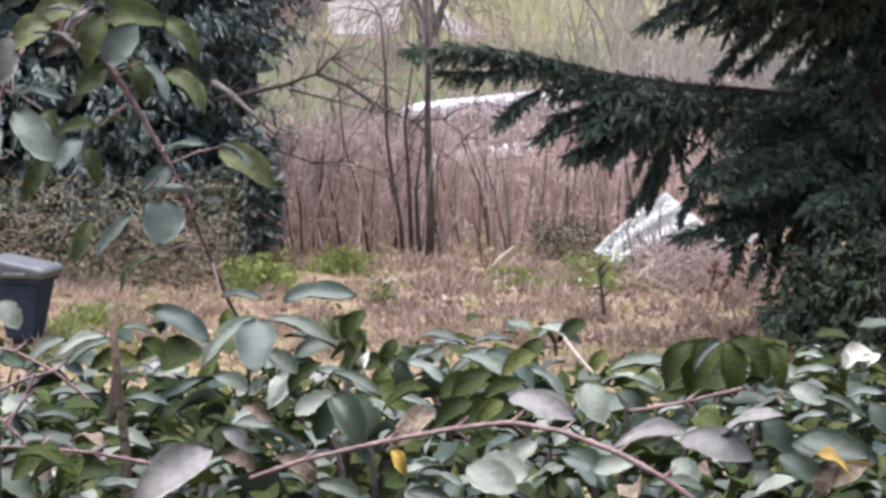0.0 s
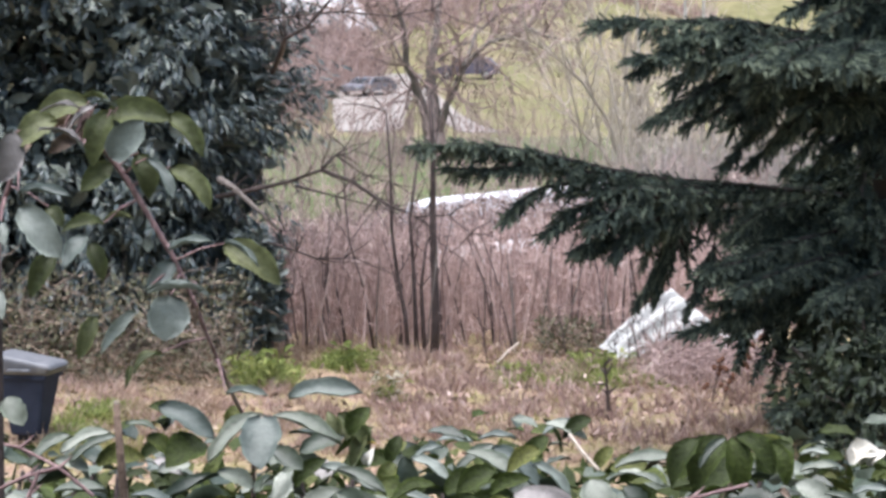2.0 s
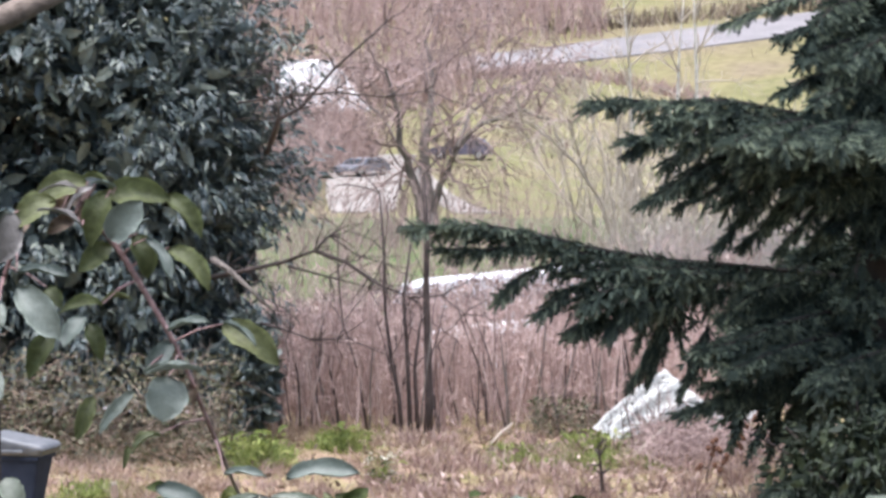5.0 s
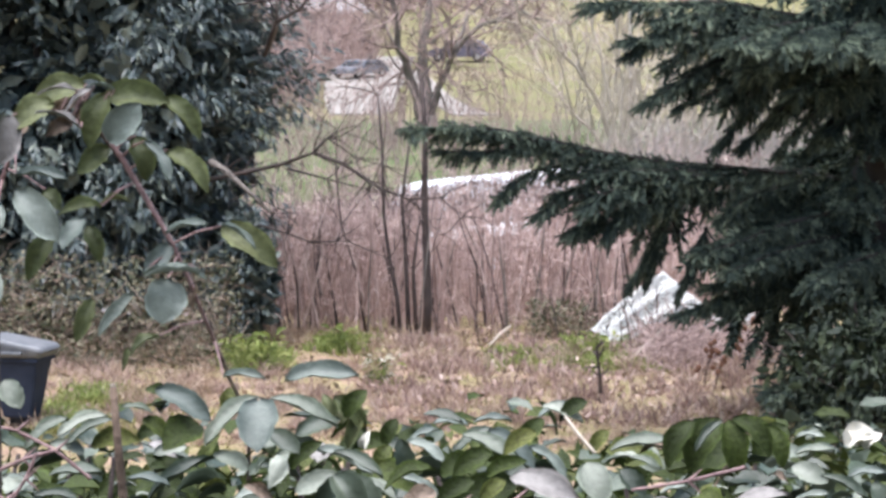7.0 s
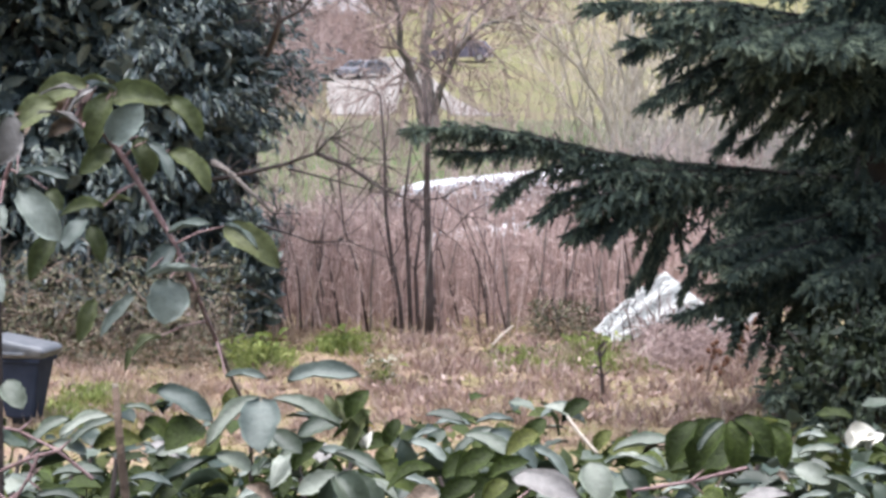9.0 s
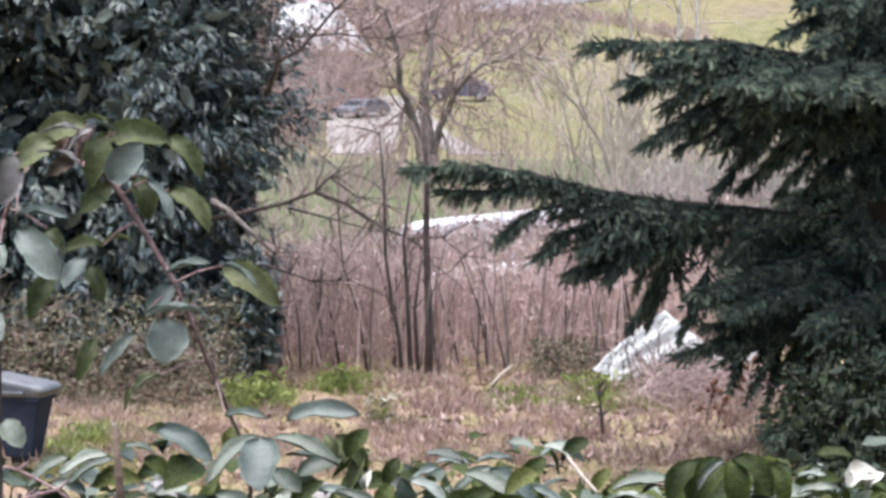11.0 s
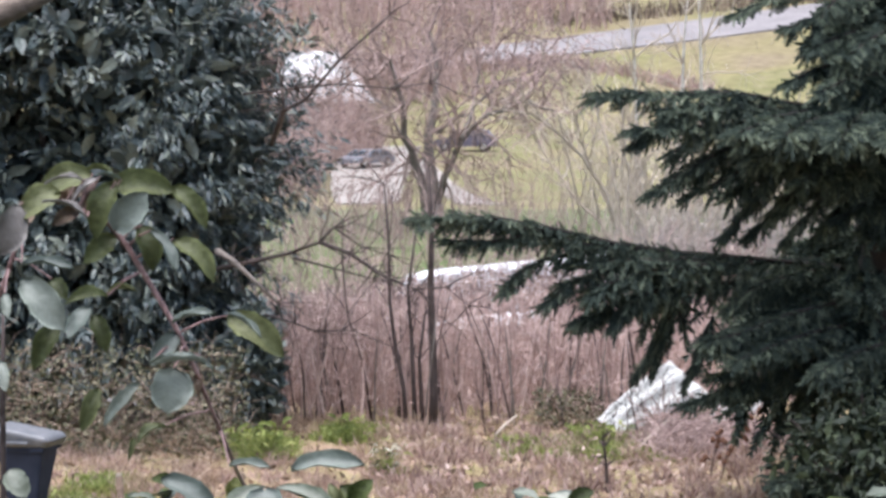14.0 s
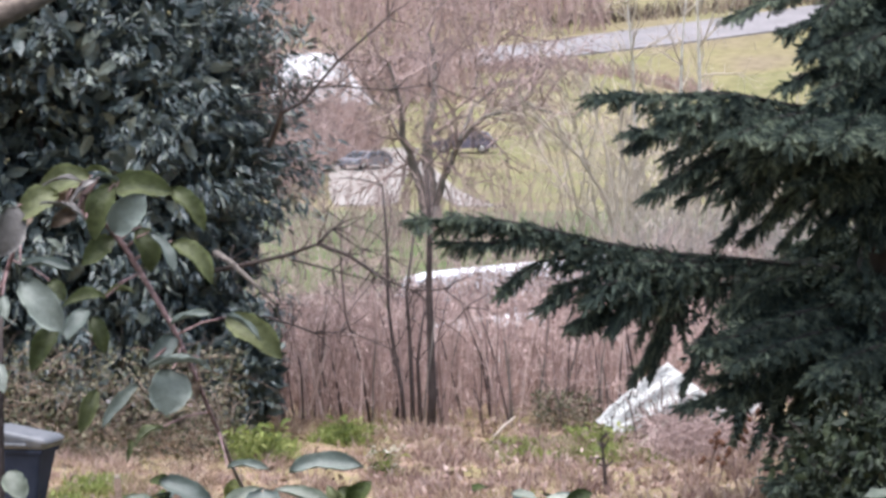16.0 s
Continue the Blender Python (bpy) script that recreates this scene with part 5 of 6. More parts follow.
leaning_stick((0.633, 44.200, 0.014), (0.925, 44.900, 0.202), 0.022, "pale broken stick leaning against the canes")
leaning_stick((2.186, 42.000, 0.248), (2.711, 43.000, 0.345), 0.018, "pale broken stick lying in dead stems")
leaning_stick((-0.988, 43.600, -0.025), (-1.571, 44.600, -0.007), 0.014, "thin pale stick lying at the cane edge")


def leafy_weed(at, leaves, size, mats, label):
    """A low rosette of broad leaves on short stalks."""
    ob = thing("leafy_weed", label, "weed", "weeds on the lawn")
    x, y = at
    z = ground_z(x, y) + bumps(x, y)
    for k in range(leaves * 2):
        a = rng.uniform(0, 2 * math.pi)
        rise = rng.uniform(0.0, 1.7) ** 1.3 * size
        b = np.array([x + math.cos(a) * size * 0.9 * rng.uniform(0.1, 1.6), y + math.sin(a) * size * 0.6, z + rise])
        a += rng.normal() * 1.2
        leaf = size * rng.uniform(0.35, 0.75)
        t = b + np.array([math.cos(a) * leaf, math.sin(a) * leaf * 0.7, rng.uniform(-0.4, 0.8) * leaf])
        one_leaf(ob, b, t, rng.uniform(0.18, 0.42), mats[k % len(mats)])
        s = Soup()
        s.tube([(x, y, z - 0.02), b], [0.005, 0.003], 4)
        part("leaf_stalk", s.mesh("leaf_stalk", M["fresh"]), ob)



# ---- bin ----
def wheelie_bin():
    x, y = -4.235, 36.6
    ob = thing("wheelie_bin", "slate-grey plastic wheelie bin with a paler lid", "bin", at=(x, y, 0.039))
    ob.rotation_euler = (0, 0, radians(-14))
    part("body", as_mesh("body", bevelled_box((0.50, 0.50, 0.60), (0, 0, 0.36), 0.03, 0.60), M["bin"], False), ob)
    part("rim", as_mesh("rim", bevelled_box((0.54, 0.54, 0.05), (0, 0, 0.665), 0.015), M["bin"]), ob)
    part("foot", as_mesh("foot", bevelled_box((0.20, 0.20, 0.08), (0, 0, 0.04), 0.015), M["rubber"]), ob)
    bm = bevelled_box((0.66, 0.62, 0.16), (0, 0, 0.765), 0.06, 0.93, 4)
    for v in bm.verts:
        if v.co.z > 0.78:
            v.co.z += 0.03 * (1 - (v.co.x / 0.33) ** 2) - 0.17 * v.co.x
    lid = part("lid", as_mesh("lid", bm, M["lid"], True), ob, "pale grey domed lid")
    part("grip", as_mesh("grip", bevelled_box((0.24, 0.05, 0.03), (0, -0.315, 0.74), 0.01), M["lid"]), lid)
    for sx in (-0.13, 0.13):
        s = Soup()
        s.tube([(sx - 0.02, 0.12, 0.07), (sx + 0.02, 0.12, 0.07)], [0.07, 0.07], 16)
        part("wheel", s.mesh("wheel", M["rubber"]), ob, "black rubber wheel")


wheelie_bin()


# ---- hedge on the terrace ----
def broad_leaf(name, mat, curl=0.10, wave=0.0, fold=0.16, n=9, across=(-1, -0.9, -0.5, 0, 0.5, 0.9, 1), seed=0, blunt=0.55):
    """An oval leaf one unit long, folded along its midrib, with an uneven upturned margin."""
    s = Soup()
    verts, faces = [], []
    for i in range(n + 1):
        t = i / n
        w = 0.27 * math.sin(math.pi * t ** 0.9) ** blunt if 0 < i < n else 0.02
        z = -curl * (t - 0.35) ** 2 * 2
        drift = 0.035 * noise.noise((t * 2.2, seed * 3.7, 2.0))
        for k in across:
            edge = 1 + 0.16 * noise.noise((t * 5, k * 1.3, seed * 7.1)) + (0.03 if i % 2 else -0.03) * abs(k)
            rim = 0.035 * max(0.0, abs(k) - 0.85) / 0.15
            verts.append((t, k * w * edge + drift, z + fold * abs(k) * w * 2 + rim + wave * math.sin(t * 9 + k * 2 + seed) * abs(k) + 0.05 * noise.noise((t * 4, k * 1.6, seed + 9.5)) * abs(k)))
    for i in range(n):
        c = len(across)
        for k in range(c - 1):
            a = i * c + k
            faces.append((a, a + 1, a + c + 1, a + c))
    s.add(verts, faces)
    return s, s.mesh(name, M[mat], True)


LEAF_SOUP = broad_leaf("leaf", "leaf_grey", 0.13, 0.015, 0.16, 4, (-1, -0.4, 0.4, 1), 3, 0.44)[0]
GREY = broad_leaf("leaf", "near_leaf_grey", 0.14, 0.02, 0.16, seed=1, blunt=0.48)[1]
BLUNT = broad_leaf("leaf", "near_leaf_grey", 0.15, 0.03, 0.10, seed=2, blunt=0.42)[1]
FOLDED = broad_leaf("leaf", "near_leaf_grey", 0.40, 0.025, 0.5, seed=4)[1]
CURLED = broad_leaf("leaf", "near_leaf_grey", 0.7, 0.03, -0.30, seed=5)[1]
GREEN = broad_leaf("leaf", "near_leaf_green", 0.3, 0.03, 0.25, seed=6)[1]
MAUVE = broad_leaf("leaf", "near_leaf_mauve", 0.25, 0.03, 0.10, seed=7, blunt=0.6)[1]
SAGE = broad_leaf("leaf", "sage_leaf", 0.3, 0.03, 0.25, seed=11)[1]
BLUE = broad_leaf("leaf", "blue_leaf", 0.16, 0.02, 0.14, seed=12, blunt=0.5)[1]
CREAM = broad_leaf("leaf", "cream", 0.6, 0.08, 0.5)[1]
RUST = broad_leaf("leaf", "near_leaf_rust", 0.35, 0.05, seed=8)[1]
YELLOW = broad_leaf("leaf", "yellow", 0.4, 0.06, 0.3, seed=9)[1]


def one_leaf(parent, base, tip, wide, mesh, face=(0.0, -0.6, 0.8)):
    """A single leaf from its stalk to its tip; wide is its breadth over its length, face the way its upper side looks."""
    base, tip = np.array(base), np.array(tip)
    way = (tip - base)[None]
    m = placed(way, np.array(face, float)[None], [np.linalg.norm(way)], base[None], wide / 0.54)[0]
    ob = new("leaf", mesh)
    ob.parent = parent
    ob.matrix_basis = Matrix([list(r) for r in m] + [[0, 0, 0, 1]])
    return ob


PALE_WEED = broad_leaf("leaf", "fresh", 0.3, 0.02, 0.3)[1]
leafy_weed((-0.623, 39.7), 26, 0.17, (PALE_WEED, CREAM, GREEN), "low weed with pale variegated leaves")
for u_x, y0, k, size in ((-2.223, 41.2, 34, 0.19), (-2.039, 41.4, 36, 0.20), (-2.365, 42, 28, 0.16), (-1.937, 42, 26, 0.15), (-1.252, 43.4, 26, 0.16), (-1.010, 43.2, 24, 0.14), (1.875, 43, 28, 0.15), (2.083, 43.4, 26, 0.15), (1.659, 43, 18, 0.10), (-3.817, 39, 26, 0.10)):
    leafy_weed((u_x, y0), k, size, (PALE_WEED,), "fresh green leafy weed standing in dead grass")


def hedge_top(x, y):
    bulge = 0.06 * math.exp(-((x + 0.19) / 0.09) ** 2 - ((y - 3.75) / 0.35) ** 2)
    return 4.046 + 0.045 * noise.noise((x * 4, y * 3, 5)) + 0.03 * noise.noise((x * 9, y * 7, 2)) + bulge - 0.02 * max(0.0, y - 4.9)


def hedge():
    ob = thing("hedge", "broad-leaved hedge with grey-green leaves and thorny stems", "hedge")
    shape = [tuple(v) for v in LEAF_SOUP.v]
    n = 16000
    x, y = rng.uniform(-0.95, 0.95, n), rng.uniform(2.9, 5.4, n)
    deep = rng.uniform(0, 1, n) ** 1.15 * 0.55
    z = np.array([hedge_top(a, b) for a, b in zip(x, y)]) - deep
    at = np.stack([x, y, z], axis=1)
    way = np.stack([rng.normal(size=n), rng.normal(size=n) * 0.7 - 0.45, rng.normal(size=n) * 0.25 - 0.08], axis=1)
    up = np.stack([rng.normal(size=n) * 0.42, rng.normal(size=n) * 0.45 - 0.12, np.ones(n)], axis=1)
    size = rng.uniform(0.022, 0.064, n) * (1 + 0.7 * deep)
    frames = placed(way, up, size, at, rng.uniform(0.75, 1.25, n))
    bare = (((x + 0.235) / 0.11) ** 2 + ((y - 4.25) / 0.32) ** 2 < 1) | (((x - 0.115) / 0.05) ** 2 + ((y - 3.95) / 0.14) ** 2 < 1) | (((x + 0.09) / 0.05) ** 2 + ((y - 3.95) / 0.12) ** 2 < 1)
    near = [i for i in np.argsort(deep) if not bare[i] and abs(x[i]) < 0.62 and 3.2 < y[i] < 5.1][:250]
    chosen = set(int(i) for i in near)
    for i in near:
        pick = rng.uniform()
        leaf = new("leaf", GREY if pick < 0.16 else BLUNT if pick < 0.31 else FOLDED if pick < 0.43 else CURLED if pick < 0.55 else GREEN if pick < 0.91 else MAUVE if pick < 0.93 else RUST)
        leaf.parent = ob
        leaf.matrix_basis = Matrix([list(r) for r in frames[i]] + [[0, 0, 0, 1]])
    rest = [i for i in range(n) if i not in chosen]
    rest = [i for i in rest if deep[i] > 0.22 or not bare[i] and noise.noise((x[i] * 9, y[i] * 5, 3.3)) < 0.06]
    pale, dark = [i for i in rest if i % 2], [i for i in rest if i % 2 == 0]
    part("foliage", stamped("foliage", shape, LEAF_SOUP.f, frames[pale], M["leaf_grey"], True), ob, "grey-green foliage", "stuff")
    part("foliage", stamped("foliage", shape, LEAF_SOUP.f, frames[dark], M["leaf_green"], True), ob, "olive-green foliage", "stuff")
    m, back = 9500, 3000
    lx, ly, lz = rng.uniform(-1.1, 1.1, m), rng.uniform(3.4, 5.5, m), rng.uniform(3.45, 3.93, m)
    ly[:back] = rng.uniform(5.3, 6.0, back)
    lz[:back] = 4.7 - rng.uniform(0.139, 0.19, back) * ly[:back]
    lz -= np.where(((lx + 0.235) / 0.12) ** 2 + ((ly - 4.25) / 0.36) ** 2 < 1, 0.26, 0.0)
    lz -= np.where((((lx - 0.115) / 0.06) ** 2 + ((ly - 3.95) / 0.16) ** 2 < 1) | (((lx + 0.09) / 0.06) ** 2 + ((ly - 3.95) / 0.14) ** 2 < 1), 0.2, 0.0)
    low = np.stack([lx, ly, lz], axis=1)
    frames = placed(rng.normal(size=(m, 3)), rng.normal(size=(m, 3)) + np.array([0, -0.5, 0.8]), rng.uniform(0.06, 0.10, m), low, 1.1)
    part("foliage", stamped("foliage", LEAF, LEAF_FACES, frames, M["leaf_green"]), ob, "shaded inner foliage", "stuff")
    m = 6500
    along = rng.uniform(0.9, 4.2, m) * np.where(rng.uniform(0, 1, m) < 0.5, -1, 1)
    low = np.stack([along, rng.uniform(2.9, 5.6, m), 3.1 + 0.92 * rng.uniform(0, 1, m) ** 0.5], axis=1)
    low[:2600, 0] = rng.uniform(-1.0, 1.0, 2600)
    low[:2600, 2] = rng.uniform(3.1, 3.5, 2600)
    frames = placed(rng.normal(size=(m, 3)), rng.normal(size=(m, 3)) + np.array([0, -0.5, 0.8]), rng.uniform(0.10, 0.17, m), low, 1.3)
    part("foliage", stamped("foliage", LEAF, LEAF_FACES, frames, M["leaf_grey"]), ob, "grey-green foliage", "stuff")
    for k in range(90):
        a, b = rng.uniform(-0.95, 0.95), rng.uniform(3.0, 5.2)
        top = hedge_top(a, b) - 0.03
        s = Soup()
        s.tube([(a + rng.normal() * 0.15, b + rng.normal() * 0.1, 3.05), (a + rng.normal() * 0.05, b, (3.1 + top) / 2), (a, b, top - 0.1), (a + rng.normal() * 0.02, b - 0.03, top)], [0.009, 0.007, 0.005, 0.003], 6)
        part("stem", s.mesh("stem", M["dark_bark"], True), ob)
    S, F = (0.0, -0.35, 1.0), (0.0, -0.75, 0.65)
    heroes = (
        ((-0.165, 3.900, 4.251), (-0.087, 3.880, 4.264), 0.34, BLUE, (0, -0.6, 0.8)), ((-0.306, 3.900, 4.240), (-0.244, 3.885, 4.212), 0.44, BLUE, (0.2, -0.7, 0.7)), ((-0.188, 3.800, 4.245), (-0.247, 3.770, 4.202), 0.34, GREY, (-0.3, -0.5, 0.8)),
        ((-0.186, 3.750, 4.248), (-0.186, 3.700, 4.203), 0.66, BLUE, F), ((-0.176, 3.800, 4.243), (-0.103, 3.785, 4.219), 0.34, GREY, S), ((-0.174, 3.750, 4.214), (-0.144, 3.735, 4.194), 0.6, GREY, F),
        ((-0.257, 3.900, 4.203), (-0.295, 3.870, 4.186), 0.8, GREEN, F), ((-0.110, 3.800, 4.186), (-0.056, 3.770, 4.166), 0.3, GREY, S), ((-0.349, 3.800, 4.225), (-0.400, 3.770, 4.211), 0.35, GREY, S),
        ((0.294, 4.100, 4.181), (0.258, 4.085, 4.134), 0.5, GREEN, (-0.4, -0.7, 0.6)), ((0.325, 4.120, 4.182), (0.285, 4.099, 4.126), 0.55, GREEN, (-0.3, -0.8, 0.5)), ((0.335, 4.120, 4.179), (0.346, 4.099, 4.120), 0.5, GREEN, (0.1, -0.9, 0.4)),
        ((0.341, 4.120, 4.182), (0.389, 4.108, 4.144), 0.5, GREEN, (0.4, -0.7, 0.6)), ((0.382, 4.140, 4.169), (0.403, 4.122, 4.126), 0.5, GREEN, (0.3, -0.8, 0.5)), ((0.062, 4.100, 4.145), (0.017, 4.085, 4.122), 0.5, GREEN, F), ((0.115, 4.150, 4.162), (0.076, 4.135, 4.141), 0.5, GREEN, F),
        ((0.040, 3.800, 4.156), (-0.002, 3.785, 4.134), 0.45, GREEN, F), ((0.072, 3.800, 4.156), (0.045, 3.785, 4.134), 0.5, GREEN, F), ((-0.356, 3.400, 4.165), (-0.403, 3.385, 4.145), 0.5, GREEN, F), ((-0.335, 3.400, 4.159), (-0.360, 3.385, 4.129), 0.5, GREEN, F), ((0.323, 4.050, 4.187), (0.290, 4.035, 4.157), 0.3, GREY, S),
        ((0.076, 3.700, 4.173), (0.146, 3.685, 4.158), 0.45, MAUVE, F), ((0.256, 3.600, 4.153), (0.179, 3.585, 4.150), 0.36, MAUVE, S), ((0.240, 3.500, 4.160), (0.314, 3.485, 4.148), 0.5, MAUVE, F),
        ((0.279, 3.500, 4.165), (0.343, 3.500, 4.193), 0.36, MAUVE, S), ((-0.212, 3.400, 4.168), (-0.288, 3.370, 4.124), 0.44, MAUVE, F), ((-0.104, 3.600, 4.190), (-0.070, 3.570, 4.143), 0.5, FOLDED, F),
        ((0.030, 3.400, 4.148), (0.078, 3.385, 4.129), 0.7, GREY, F), ((0.163, 3.900, 4.160), (0.181, 3.870, 4.121), 0.7, GREY, F), ((-0.002, 3.700, 4.161), (-0.040, 3.670, 4.134), 0.5, RUST, F),
        ((-0.041, 3.400, 4.165), (-0.026, 3.394, 4.143), 0.5, YELLOW, F), ((0.360, 3.400, 4.158), (0.393, 3.385, 4.155), 0.5, YELLOW, S), ((0.379, 3.400, 4.155), (0.362, 3.385, 4.124), 0.45, RUST, F), ((-0.394, 3.360, 4.168), (-0.335, 3.350, 4.158), 0.4, GREEN, S), ((-0.337, 3.370, 4.160), (-0.384, 3.360, 4.148), 0.4, GREEN, S),
        ((0.030, 4.200, 4.152), (0.096, 4.170, 4.126), 0.36, GREY, S), ((-0.016, 4.300, 4.163), (0.031, 4.285, 4.158), 0.45, GREY, S), ((0.126, 4.300, 4.173), (0.176, 4.285, 4.158), 0.45, GREY, S),
        ((0.180, 4.300, 4.180), (0.146, 4.285, 4.161), 0.5, GREEN, F), ((0.411, 4.100, 4.142), (0.454, 4.085, 4.151), 0.35, GREY, S), ((0.377, 3.700, 4.129), (0.446, 3.670, 4.116), 0.5, GREY, F),
        ((0.477, 4.200, 4.140), (0.513, 4.200, 4.160), 0.7, CREAM, F), ((0.494, 4.200, 4.135), (0.487, 4.200, 4.162), 0.6, CREAM, F), ((0.500, 4.200, 4.135), (0.519, 4.200, 4.155), 0.6, CREAM, F), ((-0.034, 4.000, 4.134), (-0.040, 4.000, 4.172), 0.6, GREY, F), ((0.053, 3.900, 4.145), (0.096, 3.900, 4.166), 0.4, GREEN, F),
        ((-0.101, 3.900, 4.209), (-0.079, 3.900, 4.240), 0.6, GREEN, F), ((-0.133, 4.600, 4.118), (-0.144, 4.600, 4.151), 0.5, SAGE, F), ((-0.122, 4.600, 4.113), (-0.119, 4.620, 4.142), 0.5, SAGE, S), ((-0.112, 4.600, 4.111), (-0.090, 4.600, 4.132), 0.5, SAGE, F), ((-0.104, 4.600, 4.107), (-0.084, 4.600, 4.113), 0.4, YELLOW, S),
        ((-0.211, 3.900, 4.135), (-0.175, 3.900, 4.120), 0.4, RUST, F), ((-0.218, 3.700, 4.141), (-0.192, 3.700, 4.126), 0.45, BLUE, F), ((-0.381, 3.700, 4.235), (-0.426, 3.685, 4.207), 0.4, GREY, S), ((-0.002, 3.900, 4.154), (-0.058, 3.885, 4.144), 0.4, GREEN, S),
        ((0.389, 3.899, 4.093), (0.484, 3.887, 4.078), 0.5, GREY, F), ((0.364, 3.782, 4.099), (0.407, 3.770, 4.073), 0.55, GREY, F), ((0.329, 3.666, 4.076), (0.370, 3.654, 4.096), 0.6, GREY, S),
        ((0.250, 3.763, 4.096), (0.278, 3.751, 4.076), 0.75, GREY, F), ((0.169, 3.801, 4.079), (0.215, 3.789, 4.093), 0.5, GREY, F), ((0.224, 4.619, 4.077), (0.306, 4.607, 4.094), 0.36, GREY, S),
        ((0.241, 4.441, 4.092), (0.278, 4.429, 4.080), 0.4, GREY, S), ((0.456, 4.551, 4.081), (0.511, 4.539, 4.090), 0.32, BLUE, S), ((0.430, 4.338, 4.094), (0.473, 4.326, 4.077), 0.6, GREY, F),
        ((0.413, 4.145, 4.077), (0.452, 4.133, 4.095), 0.3, BLUE, S), ((0.369, 4.011, 4.106), (0.400, 3.999, 4.066), 0.62, GREY, F), ((0.499, 4.346, 4.080), (0.543, 4.334, 4.091), 0.4, BLUE, S),
        ((0.503, 4.134, 4.103), (0.528, 4.122, 4.069), 0.6, GREY, F), ((0.470, 4.695, 4.083), (0.507, 4.683, 4.089), 0.3, BLUE, S), ((0.455, 4.236, 4.098), (0.514, 4.224, 4.073), 0.3, GREY, S),
        ((-0.110, 4.118, 4.114), (-0.067, 4.106, 4.058), 0.75, GREY, F), ((-0.079, 4.312, 4.095), (-0.018, 4.300, 4.077), 0.6, GREEN, F), ((0.003, 4.405, 4.076), (0.056, 4.393, 4.096), 0.6, GREEN, F),
        ((0.095, 4.181, 4.098), (0.019, 4.169, 4.073), 0.55, GREEN, F), ((-0.058, 4.487, 4.100), (-0.079, 4.475, 4.072), 0.6, GREEN, F), ((0.043, 4.835, 4.081), (-0.003, 4.823, 4.090), 0.5, BLUE, S),
        ((0.102, 4.866, 4.083), (0.051, 4.854, 4.088), 0.35, BLUE, S), ((0.003, 4.717, 4.090), (-0.037, 4.705, 4.081), 0.35, BLUE, S), ((-0.038, 4.556, 4.097), (0.012, 4.544, 4.075), 0.42, BLUE, S),
        ((0.074, 4.649, 4.101), (0.017, 4.637, 4.071), 0.4, GREY, S), ((0.065, 4.572, 4.108), (0.129, 4.560, 4.064), 0.4, BLUE, S), ((0.187, 4.985, 4.092), (0.140, 4.973, 4.079), 0.4, BLUE, S),
        ((0.115, 4.456, 4.103), (0.164, 4.444, 4.069), 0.35, BLUE, S), ((0.042, 3.760, 4.087), (0.098, 3.748, 4.085), 0.85, GREY, F), ((0.055, 3.945, 4.072), (0.085, 3.933, 4.100), 0.6, BLUE, S),
        ((-0.016, 3.716, 4.090), (0.032, 3.704, 4.082), 0.22, BLUE, S), ((0.134, 3.771, 4.099), (0.172, 3.759, 4.072), 0.5, BLUE, S), ((0.180, 3.850, 4.072), (0.143, 3.838, 4.100), 0.5, GREY, F),
        ((-0.047, 4.224, 4.070), (-0.100, 4.212, 4.102), 0.4, GREY, S), ((-0.047, 4.236, 4.099), (0.006, 4.224, 4.073), 0.3, BLUE, S), ((0.219, 4.271, 4.100), (0.249, 4.259, 4.071), 0.6, GREY, F),
        ((0.296, 4.213, 4.087), (0.262, 4.201, 4.085), 0.3, BLUE, S), ((0.376, 4.508, 4.103), (0.319, 4.496, 4.069), 0.75, GREEN, F), ((0.344, 4.649, 4.106), (0.299, 4.637, 4.065), 0.75, GREEN, F),
        ((0.452, 4.633, 4.107), (0.408, 4.621, 4.064), 0.7, GREEN, F), ((0.409, 4.729, 4.096), (0.461, 4.717, 4.075), 0.6, GREEN, F), ((-0.319, 4.283, 4.078), (-0.368, 4.271, 4.094), 0.4, BLUE, S),
        ((-0.472, 4.356, 4.082), (-0.406, 4.344, 4.090), 0.4, GREY, S), ((-0.415, 4.156, 4.080), (-0.466, 4.144, 4.092), 0.4, GREY, S), ((-0.350, 4.331, 4.057), (-0.274, 4.319, 4.114), 0.3, GREY, S),
        ((-0.373, 3.994, 4.095), (-0.315, 3.982, 4.077), 0.4, GREY, S), ((-0.199, 4.178, 4.093), (-0.238, 4.166, 4.078), 0.4, BLUE, S), ((-0.233, 4.456, 4.074), (-0.275, 4.444, 4.097), 0.5, GREY, F),
        ((-0.347, 3.652, 4.088), (-0.277, 3.640, 4.084), 0.25, BLUE, S), ((-0.449, 3.687, 4.100), (-0.413, 3.675, 4.072), 0.6, GREY, F), ((-0.404, 3.778, 4.076), (-0.447, 3.766, 4.096), 0.5, RUST, F),
        ((-0.397, 4.729, 4.074), (-0.359, 4.717, 4.098), 0.5, GREEN, F), ((-0.169, 4.259, 4.075), (-0.115, 4.247, 4.097), 0.5, GREY, F), ((-0.138, 4.145, 4.059), (-0.111, 4.133, 4.113), 0.5, GREY, F),
        ((-0.186, 4.508, 4.067), (-0.150, 4.496, 4.105), 0.45, GREEN, F), ((-0.075, 3.652, 4.076), (-0.121, 3.640, 4.096), 0.4, GREY, F), ((0.279, 3.670, 4.079), (0.220, 3.658, 4.093), 0.4, GREY, S),
